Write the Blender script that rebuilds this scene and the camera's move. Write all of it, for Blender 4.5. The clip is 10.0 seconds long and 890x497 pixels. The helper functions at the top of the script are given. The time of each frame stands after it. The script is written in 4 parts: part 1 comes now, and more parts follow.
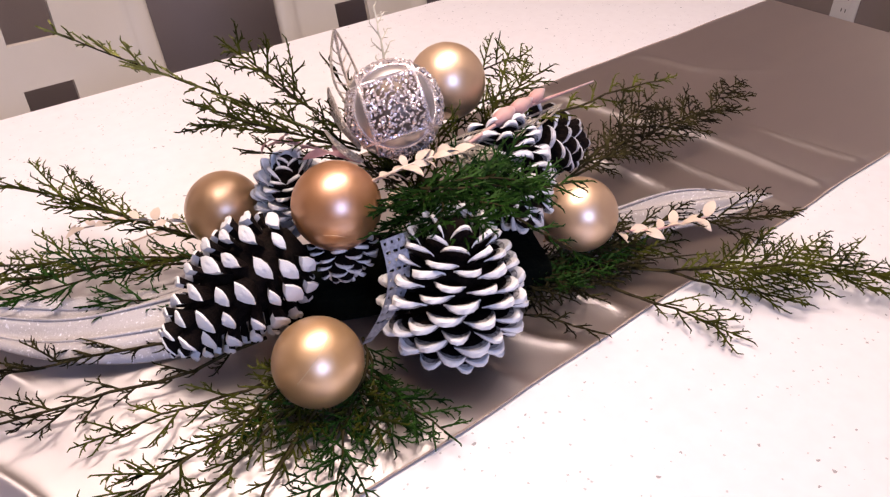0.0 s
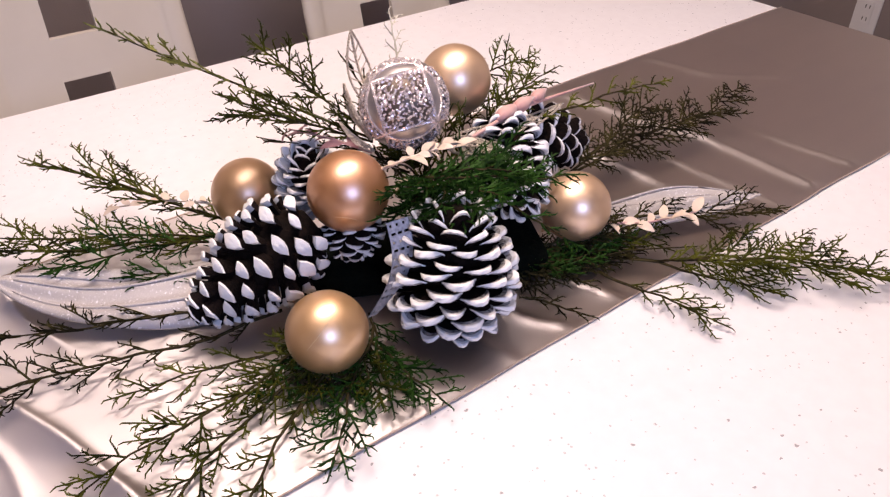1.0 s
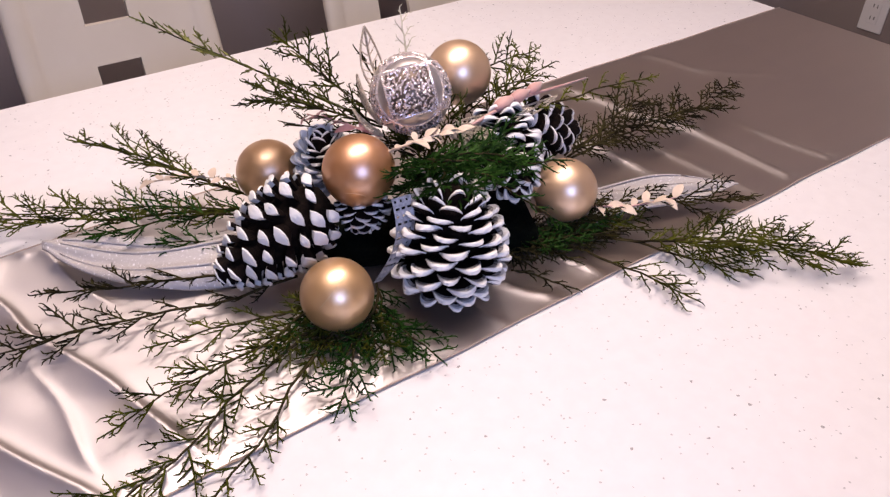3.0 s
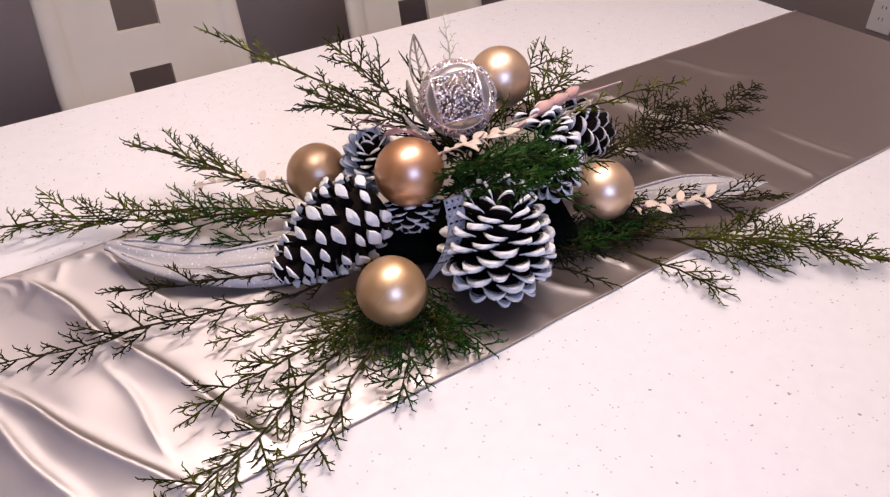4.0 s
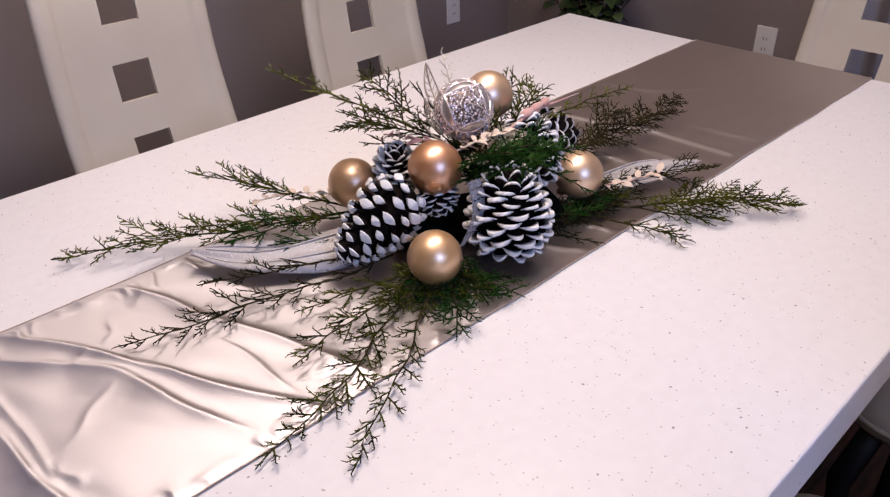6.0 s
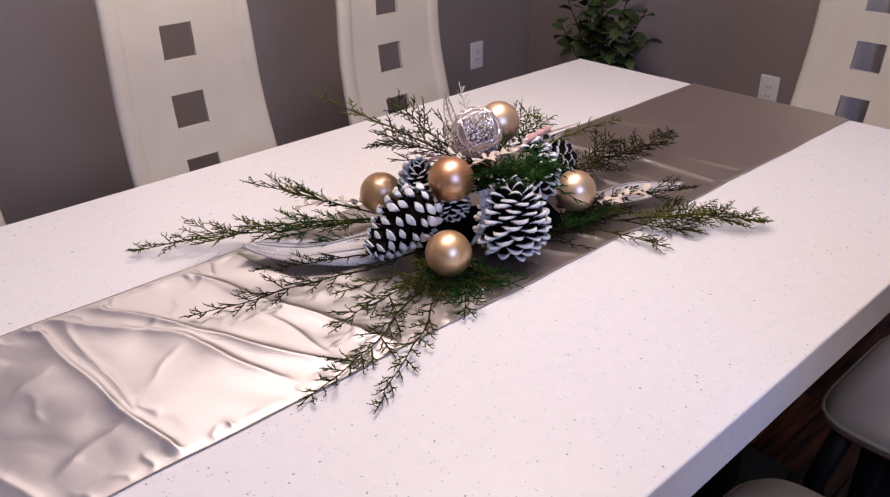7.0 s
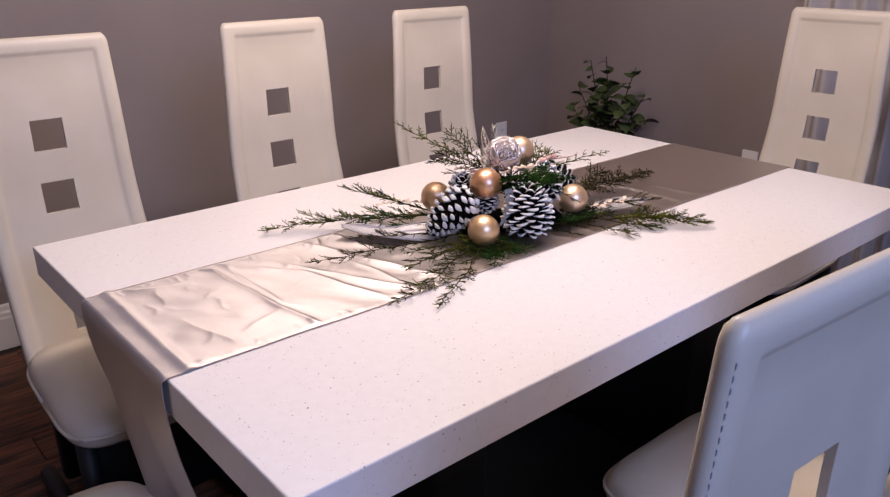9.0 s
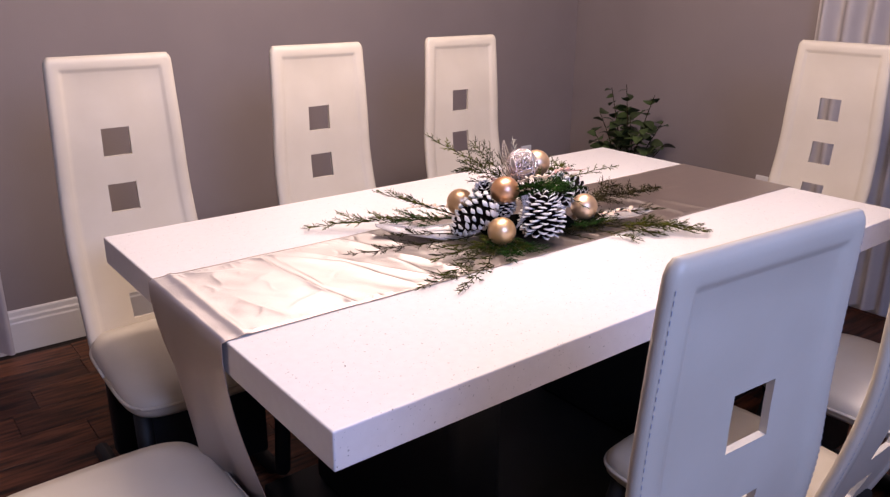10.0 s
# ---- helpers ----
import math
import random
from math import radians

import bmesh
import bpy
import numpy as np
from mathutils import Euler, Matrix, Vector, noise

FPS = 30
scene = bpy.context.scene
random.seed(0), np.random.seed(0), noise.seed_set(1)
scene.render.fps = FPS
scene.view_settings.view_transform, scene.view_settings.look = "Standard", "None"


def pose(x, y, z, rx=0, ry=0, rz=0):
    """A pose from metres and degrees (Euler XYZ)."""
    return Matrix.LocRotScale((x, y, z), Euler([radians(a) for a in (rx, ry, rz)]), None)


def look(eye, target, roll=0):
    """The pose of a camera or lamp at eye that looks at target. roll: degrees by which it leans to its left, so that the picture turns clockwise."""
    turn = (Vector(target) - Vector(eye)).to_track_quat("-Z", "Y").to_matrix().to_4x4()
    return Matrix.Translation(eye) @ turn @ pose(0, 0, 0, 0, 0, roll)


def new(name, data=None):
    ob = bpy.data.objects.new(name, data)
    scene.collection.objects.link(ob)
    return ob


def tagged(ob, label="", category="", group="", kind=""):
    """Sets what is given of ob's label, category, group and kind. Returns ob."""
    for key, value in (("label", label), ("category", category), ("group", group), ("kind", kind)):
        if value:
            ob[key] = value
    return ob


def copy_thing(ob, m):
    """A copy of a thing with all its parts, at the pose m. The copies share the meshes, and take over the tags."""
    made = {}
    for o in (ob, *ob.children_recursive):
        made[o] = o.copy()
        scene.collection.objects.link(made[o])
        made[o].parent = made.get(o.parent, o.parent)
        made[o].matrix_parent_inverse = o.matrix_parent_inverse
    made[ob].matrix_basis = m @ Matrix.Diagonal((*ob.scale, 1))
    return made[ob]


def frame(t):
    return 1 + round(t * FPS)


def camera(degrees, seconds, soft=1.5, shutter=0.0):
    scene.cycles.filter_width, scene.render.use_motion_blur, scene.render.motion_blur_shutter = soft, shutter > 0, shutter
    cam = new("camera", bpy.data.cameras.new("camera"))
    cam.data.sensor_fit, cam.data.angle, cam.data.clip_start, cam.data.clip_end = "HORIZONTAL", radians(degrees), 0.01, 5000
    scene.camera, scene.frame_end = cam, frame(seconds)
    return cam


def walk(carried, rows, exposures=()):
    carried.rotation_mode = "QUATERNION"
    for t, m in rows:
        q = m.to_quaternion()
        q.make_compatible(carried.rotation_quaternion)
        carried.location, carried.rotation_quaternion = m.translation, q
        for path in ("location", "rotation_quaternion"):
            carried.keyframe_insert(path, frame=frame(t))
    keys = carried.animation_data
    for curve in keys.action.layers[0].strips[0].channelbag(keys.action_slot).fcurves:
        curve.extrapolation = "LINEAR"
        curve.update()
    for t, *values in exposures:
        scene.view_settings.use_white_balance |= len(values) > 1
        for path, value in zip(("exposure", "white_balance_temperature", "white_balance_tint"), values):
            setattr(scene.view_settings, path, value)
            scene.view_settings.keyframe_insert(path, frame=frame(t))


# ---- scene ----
cam = camera(59.3, 10.0, 1.3)
PATH = [
    (0, (0.009, 0.011, 1.184), (1.067, 1.237, 0.011), 0.5),
    (0.5, (-0.001, -0.016, 1.198), (1.033, 1.225, 0.02), 1.0),
    (1, (-0.01, -0.04, 1.206), (1.001, 1.224, 0.031), 0.8),
    (1.5, (-0.014, -0.058, 1.221), (0.973, 1.22, 0.041), 0.8),
    (2, (-0.019, -0.083, 1.23), (0.957, 1.194, 0.04), 1.0),
    (3.5, (-0.062, -0.105, 1.247), (0.909, 1.17, 0.051), 1.4),
    (4, (-0.094, -0.099, 1.256), (0.877, 1.179, 0.063), 1.0),
    (4.5, (-0.149, -0.111, 1.266), (0.882, 1.15, 0.106), 0.5),
    (5, (-0.219, -0.13, 1.274), (0.905, 1.075, 0.14), 0.0),
    (5.5, (-0.281, -0.15, 1.274), (0.887, 1.05, 0.181), -1.2),
    (7, (-0.441, -0.34, 1.316), (0.735, 0.973, 0.372), -1.0),
    (7.5, (-0.553, -0.402, 1.315), (0.641, 0.941, 0.437), -0.9),
    (8, (-0.685, -0.505, 1.323), (0.53, 0.856, 0.502), -1.1),
    (8.5, (-0.756, -0.599, 1.334), (0.463, 0.784, 0.56), -0.7),
    (9, (-0.831, -0.723, 1.336), (0.377, 0.699, 0.615), -0.3),
    (9.5, (-0.886, -0.814, 1.335), (0.291, 0.647, 0.645), -0.1),
    (10, (-0.954, -0.885, 1.339), (0.217, 0.599, 0.687), 0.4),
]
walk(cam, [(t, look(eye, target, roll)) for t, eye, target, roll in PATH],
     [(0, 0.20, 6850, 13), (2, 0.12, 6750, 13), (5.5, -0.10, 6450, 9), (7.5, -0.12, 6400, 9), (9, 0.11, 6750, 11), (10, 0.42, 7000, 15)])

# ---- light: night-time dining room, warm ceiling fixture over the table, unseen cool lamp behind ----
world = bpy.data.worlds.new("night")
world.use_nodes = True
world.node_tree.nodes["Background"].inputs[0].default_value = (0.02, 0.025, 0.04, 1)
world.node_tree.nodes["Background"].inputs[1].default_value = 0.2
scene.world = world


def area_lamp(name, eye, target, size, watts, colour):
    data = bpy.data.lights.new(name, "AREA")
    data.shape, data.size, data.energy, data.color = "DISK", size, watts, colour
    ob = new(name, data)
    ob.matrix_world = look(eye, target)
    return ob


# unseen cool lamp, added behind the camera for the bluish light from there
area_lamp("cool_lamp", (-0.62, -2.15, 2.15), (0.1, 0.4, 0.8), 1.20, 42, (0.36, 0.50, 1.0))
for k in range(4):
    bulb = bpy.data.lights.new("chandelier_bulb", "POINT")
    bulb.energy, bulb.color, bulb.shadow_soft_size = 16.0, (1.0, 0.842, 0.79), 0.11
    new("chandelier_bulb", bulb).location = (0.05 + 0.20 * k, 0.53, 2.0)


# ---- materials ----
def material(name, colour, rough=0.5, metal=0.0, second=None, scale=20.0, bump=0.0, bump_scale=200.0, spread=(0.35, 0.65),
             vary=0.0, coat=0.0, stretch=(1, 1, 1), sheen=0.0, transmission=0.0, spec=0.5):
    m = bpy.data.materials.new(name)
    m.use_nodes = True
    nt = m.node_tree
    b = nt.nodes["Principled BSDF"]
    b.inputs["Base Color"].default_value = (*colour, 1)
    b.inputs["Roughness"].default_value = rough
    b.inputs["Metallic"].default_value = metal
    b.inputs["Coat Weight"].default_value = coat
    b.inputs["Coat Roughness"].default_value = 0.34
    b.inputs["Coat IOR"].default_value = 2.7
    b.inputs["Sheen Weight"].default_value = sheen
    b.inputs["Specular IOR Level"].default_value = spec
    b.inputs["Transmission Weight"].default_value = transmission
    tc = nt.nodes.new("ShaderNodeTexCoord")
    mp = nt.nodes.new("ShaderNodeMapping")
    mp.inputs["Scale"].default_value = stretch
    nt.links.new(tc.outputs["Object"], mp.inputs[0])
    if second:
        n = nt.nodes.new("ShaderNodeTexNoise")
        n.inputs["Scale"].default_value, n.inputs["Detail"].default_value = scale, 6
        nt.links.new(mp.outputs[0], n.inputs["Vector"])
        r = nt.nodes.new("ShaderNodeValToRGB")
        r.color_ramp.elements[0].position, r.color_ramp.elements[1].position = spread
        r.color_ramp.elements[0].color, r.color_ramp.elements[1].color = (*colour, 1), (*second, 1)
        nt.links.new(n.outputs["Fac"], r.inputs[0])
        out = r.outputs[0]
        if vary:
            info = nt.nodes.new("ShaderNodeObjectInfo")
            hsv = nt.nodes.new("ShaderNodeHueSaturation")
            mr = nt.nodes.new("ShaderNodeMapRange")
            mr.inputs["To Min"].default_value, mr.inputs["To Max"].default_value = 1 - vary, 1 + vary
            nt.links.new(info.outputs["Random"], mr.inputs["Value"])
            nt.links.new(mr.outputs[0], hsv.inputs["Value"])
            nt.links.new(out, hsv.inputs["Color"])
            out = hsv.outputs[0]
        nt.links.new(out, b.inputs["Base Color"])
    if bump:
        n = nt.nodes.new("ShaderNodeTexNoise")
        n.inputs["Scale"].default_value, n.inputs["Detail"].default_value = bump_scale, 4
        nt.links.new(mp.outputs[0], n.inputs["Vector"])
        bp = nt.nodes.new("ShaderNodeBump")
        bp.inputs["Strength"].default_value, bp.inputs["Distance"].default_value = bump, 0.002
        nt.links.new(n.outputs["Fac"], bp.inputs["Height"])
        nt.links.new(bp.outputs[0], b.inputs["Normal"])
    return m


def quartz_material():
    m = material("white_quartz", (0.80, 0.762, 0.752), 0.36, second=(0.775, 0.735, 0.725), scale=60)
    nt = m.node_tree
    b = nt.nodes["Principled BSDF"]
    base = b.inputs["Base Color"].links[0].from_socket
    tc = nt.nodes.new("ShaderNodeTexCoord")
    for scale, cut, size, colour in ((105, 0.90, 0.15, (0.34, 0.32, 0.31)), (240, 0.89, 0.23, (0.50, 0.47, 0.46)), (34, 0.95, 0.055, (0.10, 0.09, 0.09))):
        v = nt.nodes.new("ShaderNodeTexVoronoi")
        v.inputs["Scale"].default_value = scale
        nz = nt.nodes.new("ShaderNodeTexNoise")
        nz.inputs["Scale"].default_value = scale * 3
        mixv = nt.nodes.new("ShaderNodeMix")
        mixv.data_type = "VECTOR"
        mixv.inputs["Factor"].default_value = 0.45 / scale
        nt.links.new(tc.outputs["Object"], mixv.inputs["A"])
        nt.links.new(nz.outputs["Color"], mixv.inputs["B"])
        nt.links.new(mixv.outputs["Result"], v.inputs["Vector"])
        near = nt.nodes.new("ShaderNodeMath")
        near.operation = "LESS_THAN"
        near.inputs[1].default_value = size
        nt.links.new(v.outputs["Distance"], near.inputs[0])
        sep = nt.nodes.new("ShaderNodeSeparateColor")
        nt.links.new(v.outputs["Color"], sep.inputs[0])
        pick = nt.nodes.new("ShaderNodeMath")
        pick.operation = "GREATER_THAN"
        pick.inputs[1].default_value = cut
        nt.links.new(sep.outputs[0], pick.inputs[0])
        both = nt.nodes.new("ShaderNodeMath")
        both.operation = "MULTIPLY"
        nt.links.new(near.outputs[0], both.inputs[0])
        nt.links.new(pick.outputs[0], both.inputs[1])
        mix = nt.nodes.new("ShaderNodeMix")
        mix.data_type = "RGBA"
        nt.links.new(both.outputs[0], mix.inputs["Factor"])
        nt.links.new(base, mix.inputs["A"])
        mix.inputs["B"].default_value = (*colour, 1)
        base = mix.outputs["Result"]
    nt.links.new(base, b.inputs["Base Color"])
    return m


def satin_material():
    """Satin weave: brown threads under a pale gloss, spread across the runner and tight along it."""
    m = material("taupe_satin", (0.125, 0.083, 0.053), 0.6, second=(0.16, 0.108, 0.072), scale=9, bump=0.06, bump_scale=1500, stretch=(1, 4, 1))
    nt = m.node_tree
    threads = nt.nodes["Principled BSDF"]
    gloss = nt.nodes.new("ShaderNodeBsdfPrincipled")
    gloss.inputs["Base Color"].default_value = (0.80, 0.755, 0.755, 1)
    gloss.inputs["Metallic"].default_value = 1.0
    gloss.inputs["Roughness"].default_value = 0.42
    gloss.inputs["Anisotropic"].default_value = 0.86
    across = nt.nodes.new("ShaderNodeCombineXYZ")
    across.inputs[1].default_value = 1.0
    nt.links.new(across.outputs[0], gloss.inputs["Tangent"])
    nt.links.new(threads.inputs["Normal"].links[0].from_socket, gloss.inputs["Normal"])
    both = nt.nodes.new("ShaderNodeMixShader")
    both.inputs[0].default_value = 0.60
    nt.links.new(threads.outputs[0], both.inputs[1])
    nt.links.new(gloss.outputs[0], both.inputs[2])
    nt.links.new(both.outputs[0], nt.nodes["Material Output"].inputs["Surface"])
    return m


M = {
    "quartz": quartz_material(),
    "wall": material("mauve_grey_paint", (0.272, 0.222, 0.212), 0.75, second=(0.252, 0.205, 0.197), scale=3, bump=0.35, bump_scale=260),
    "ceiling": material("ceiling_paint", (0.64, 0.62, 0.60), 0.9, second=(0.60, 0.58, 0.56), scale=4, bump=0.3, bump_scale=150),
    "trim": material("white_trim_paint", (0.74, 0.71, 0.68), 0.4, second=(0.70, 0.67, 0.64), scale=6),
    "plank": material("dark_walnut_plank", (0.016, 0.006, 0.003), 0.42, spec=0.25, second=(0.17, 0.058, 0.028), scale=5, stretch=(1, 9, 9), vary=0.45, bump=0.2, bump_scale=40),
    "subfloor": material("dark_joint", (0.012, 0.008, 0.006), 0.9, second=(0.02, 0.013, 0.01)),
    "leather": material("cream_leatherette", (0.60, 0.535, 0.445), 0.42, second=(0.565, 0.50, 0.41), scale=8, bump=0.09, bump_scale=420),
    "stitch": material("cream_thread", (0.34, 0.335, 0.37), 0.7),
    "black": material("black_lacquer", (0.003, 0.003, 0.0035), 0.6, second=(0.005, 0.005, 0.0055), scale=10),
    "satin": satin_material(),
    "hem": material("taupe_hem_thread", (0.36, 0.27, 0.21), 0.8, second=(0.50, 0.40, 0.33), scale=600, bump=0.6, bump_scale=900),
    "gold": material("pearl_gold_paint", (0.68, 0.37, 0.13), 0.42, coat=1.0, metal=0.72, second=(0.6, 0.31, 0.1), scale=30),
    "champagne": material("pearl_champagne_paint", (0.8, 0.515, 0.28), 0.42, coat=1.0, metal=0.72, second=(0.74, 0.465, 0.25), scale=30),
    "honey": material("pearl_honey_gold_paint", (0.78, 0.46, 0.18), 0.42, coat=1.0, metal=0.72, second=(0.72, 0.41, 0.15), scale=30),
    "copper": material("pearl_copper_gold_paint", (0.67, 0.28, 0.08), 0.42, coat=1.0, metal=0.72, second=(0.58, 0.24, 0.065), scale=22),
    "seam": material("pale_mould_seam", (0.80, 0.62, 0.42), 0.4, metal=0.5),
    "silver": material("brushed_silver", (0.46, 0.41, 0.39), 0.34, metal=0.8, second=(0.56, 0.51, 0.49), scale=40),
    # dark bronze ground, left showing between the glitter beads
    "dark_ball": material("dark_bronze_ball", (0.085, 0.062, 0.050), 0.45, metal=0.5, second=(0.16, 0.12, 0.09), scale=90),
    "bead": material("silver_glitter_beads", (0.92, 0.86, 0.87), 0.24, metal=0.75, second=(0.66, 0.56, 0.52), scale=300),
    "glitter": material("champagne_glitter", (0.40, 0.33, 0.25), 0.32, metal=0.6, second=(0.80, 0.72, 0.62), scale=900, bump=1.0, bump_scale=1400),
    "core": material("dark_cone_bark", (0.004, 0.003, 0.002), 0.9, spec=0.08, second=(0.012, 0.007, 0.005), scale=200, bump=0.6, bump_scale=500),
    "scale": material("brown_cone_scale", (0.005, 0.003, 0.003), 0.8, spec=0.1, second=(0.011, 0.006, 0.004), scale=7, bump=0.8, bump_scale=14, vary=0.4),
    "snow": material("white_brushed_paint", (0.80, 0.78, 0.76), 0.65, second=(0.20, 0.17, 0.16), scale=4.5, spread=(0.62, 0.76), bump=0.35, bump_scale=9),
    "brushed": material("thin_dry_brushed_white", (0.42, 0.40, 0.40), 0.7, second=(0.03, 0.02, 0.018), scale=5, spread=(0.46, 0.62), bump=0.8, bump_scale=12, vary=0.3),
    "stem": material("brown_green_twig", (0.020, 0.014, 0.006), 0.75, spec=0.1, second=(0.045, 0.036, 0.013), scale=150),
    "needle": material("juniper_green", (0.008, 0.010, 0.002), 0.6, spec=0.05, second=(0.084, 0.088, 0.011), scale=38),
    "needle_pale": material("juniper_pale_olive", (0.060, 0.066, 0.014), 0.6, spec=0.15, second=(0.20, 0.20, 0.05), scale=38),
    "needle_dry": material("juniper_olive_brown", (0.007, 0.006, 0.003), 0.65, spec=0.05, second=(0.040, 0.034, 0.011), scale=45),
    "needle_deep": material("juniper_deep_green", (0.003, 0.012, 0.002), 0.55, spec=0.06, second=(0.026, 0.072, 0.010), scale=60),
    "needle_frost": material("frosted_pale_green", (0.36, 0.34, 0.25), 0.7, second=(0.54, 0.50, 0.42), scale=80),
    "cream_leaf": material("cream_silk_leaf", (0.60, 0.46, 0.34), 0.6, second=(0.70, 0.58, 0.46), scale=60, sheen=0.2),
    "pink": material("dusty_pink_silk", (0.52, 0.26, 0.225), 0.5, second=(0.62, 0.38, 0.33), scale=50, sheen=0.3),
    "mauve": material("mauve_silk_leaf", (0.38, 0.17, 0.19), 0.6, second=(0.50, 0.28, 0.28), scale=50),
    "frost": material("frosted_glitter_glass", (0.47, 0.43, 0.415), 0.34, second=(0.76, 0.73, 0.74), scale=420, spread=(0.60, 0.66), transmission=0.15, bump=0.3, bump_scale=900),
    "lace": material("silver_lace_ribbon", (0.17, 0.165, 0.18), 0.45, metal=0.4, second=(0.32, 0.31, 0.33), scale=300),
    "foam": material("shade_black_floral_foam", (0.002, 0.003, 0.002), 0.95, spec=0.05, second=(0.004, 0.005, 0.003), scale=90, bump=0.8, bump_scale=300),
    "curtain": material("white_sheer_voile", (0.60, 0.55, 0.54), 0.8, second=(0.54, 0.49, 0.49), scale=14, stretch=(1, 1, 0.1), transmission=0.25),
    "plant": material("houseplant_leaf", (0.018, 0.032, 0.010), 0.45, second=(0.060, 0.088, 0.026), scale=25, vary=0.4),
    "pot": material("dark_clay_pot", (0.05, 0.035, 0.03), 0.6, second=(0.07, 0.05, 0.04), scale=20),
    "plate": material("white_plastic_plate", (0.78, 0.76, 0.76), 0.35),
    "slot": material("dark_socket_slot", (0.03, 0.03, 0.03), 0.6),
    "glass": material("dark_window_glass", (0.01, 0.012, 0.016), 0.05, coat=0.5),
}


# ---- helpers for meshes ----
def mesh_from(name, verts, faces, mats, smooth=False, slots=None):
    me = bpy.data.meshes.new(name)
    me.from_pydata([tuple(v) for v in verts], [], faces)
    for m in mats:
        me.materials.append(m)
    if slots is not None:
        me.polygons.foreach_set("material_index", slots)
    if smooth:
        me.polygons.foreach_set("use_smooth", [True] * len(me.polygons))
    me.update()
    return me


def thing(name, me, label, category, group="", kind="", m=None):
    ob = new(name, me)
    if m is not None:
        ob.matrix_basis = m
    return tagged(ob, label, category, group, kind)


def part_me(name, me, parent, label="", m=None, kind=""):
    ob = new(name, me)
    ob.parent = parent
    if m is not None:
        ob.matrix_basis = m
    return tagged(ob, label, kind=kind)


def part(name, bm, mat, parent, label="", smooth=True):
    me = bpy.data.meshes.new(name)
    bm.normal_update()
    bm.to_mesh(me)
    bm.free()
    me.materials.append(mat)
    if smooth:
        me.polygons.foreach_set("use_smooth", [True] * len(me.polygons))
    return part_me(name, me, parent, label)


def box_bm(x0, x1, y0, y1, z0, z1, bevel=0.0, segments=2):
    bm = bmesh.new()
    bmesh.ops.create_cube(bm, size=1, matrix=Matrix.Translation(((x0 + x1) / 2, (y0 + y1) / 2, (z0 + z1) / 2)) @ Matrix.Diagonal((x1 - x0, y1 - y0, z1 - z0, 1)))
    if bevel:
        bmesh.ops.bevel(bm, geom=bm.edges[:], offset=bevel, segments=segments, profile=0.5, affect="EDGES")
    return bm


def bm_mesh(name, bm, mat, smooth=False):
    me = bpy.data.meshes.new(name)
    bm.normal_update()
    bm.to_mesh(me)
    bm.free()
    me.materials.append(mat)
    if smooth:
        me.polygons.foreach_set("use_smooth", [True] * len(me.polygons))
    return me


def box_thing(name, x0, x1, y0, y1, z0, z1, mat, label, category, kind="structure", bevel=0.0):
    return thing(name, bm_mesh(name, box_bm(x0, x1, y0, y1, z0, z1, bevel), mat), label, category, kind=kind)


def tube(points, radii, sides=6, base=0):
    """Vertices and faces of a tapered tube along points."""
    verts, faces = [], []
    radii = [float(r) for r in radii]
    for i, p in enumerate(points):
        p = Vector(p)
        d = (Vector(points[min(i + 1, len(points) - 1)]) - Vector(points[max(i - 1, 0)])).normalized()
        a = d.orthogonal().normalized()
        b = d.cross(a)
        for k in range(sides):
            w = 2 * math.pi * k / sides
            verts.append(p + radii[i] * (math.cos(w) * a + math.sin(w) * b))
    for i in range(len(points) - 1):
        for k in range(sides):
            q = (k + 1) % sides
            faces.append((base + i * sides + k, base + i * sides + q, base + (i + 1) * sides + q, base + (i + 1) * sides + k))
    faces.append(tuple(base + k for k in reversed(range(sides))))
    faces.append(tuple(base + (len(points) - 1) * sides + k for k in range(sides)))
    return verts, faces


# ---- the room ----
X0, X1, Y0, Y1, H = -3.3, 2.40, -3.3, 2.20, 2.6
box_thing("wall_north", X0 - 0.12, X1 + 0.12, Y1, Y1 + 0.12, 0, H, M["wall"], "mauve-grey painted wall with fine roller texture", "wall")
box_thing("wall_south", X0 - 0.12, X1 + 0.12, Y0 - 0.12, Y0, 0, H, M["wall"], "mauve-grey painted wall", "wall")
box_thing("wall_west", X0 - 0.12, X0, Y0, Y1, 0, H, M["wall"], "mauve-grey painted wall", "wall")
# the east wall has a window opening behind the sheer curtain
WIN = (-0.75, 0.62, 0.75, 2.1)
east = bmesh.new()
for y0, y1, z0, z1 in ((Y0, WIN[0], 0, H), (WIN[1], Y1, 0, H), (WIN[0], WIN[1], 0, WIN[2]), (WIN[0], WIN[1], WIN[3], H)):
    b = box_bm(X1, X1 + 0.12, y0, y1, z0, z1)
    tmp = bpy.data.meshes.new("t")
    b.to_mesh(tmp)
    b.free()
    east.from_mesh(tmp)
    bpy.data.meshes.remove(tmp)
thing("wall_east", bm_mesh("wall_east", east, M["wall"]), "mauve-grey painted wall with a window opening", "wall", kind="structure")
box_thing("ceiling", X0 - 0.12, X1 + 0.12, Y0 - 0.12, Y1 + 0.12, H, H + 0.1, M["ceiling"], "matt painted ceiling", "ceiling")
win = thing("window_1", None, "dark night-time window behind sheer curtains", "window", kind="structure", m=pose(X1 + 0.06, 0, 0))
part("pane", box_bm(-0.004, 0.004, WIN[0] + 0.04, WIN[1] - 0.04, WIN[2] + 0.04, WIN[3] - 0.04), M["glass"], win, smooth=False)
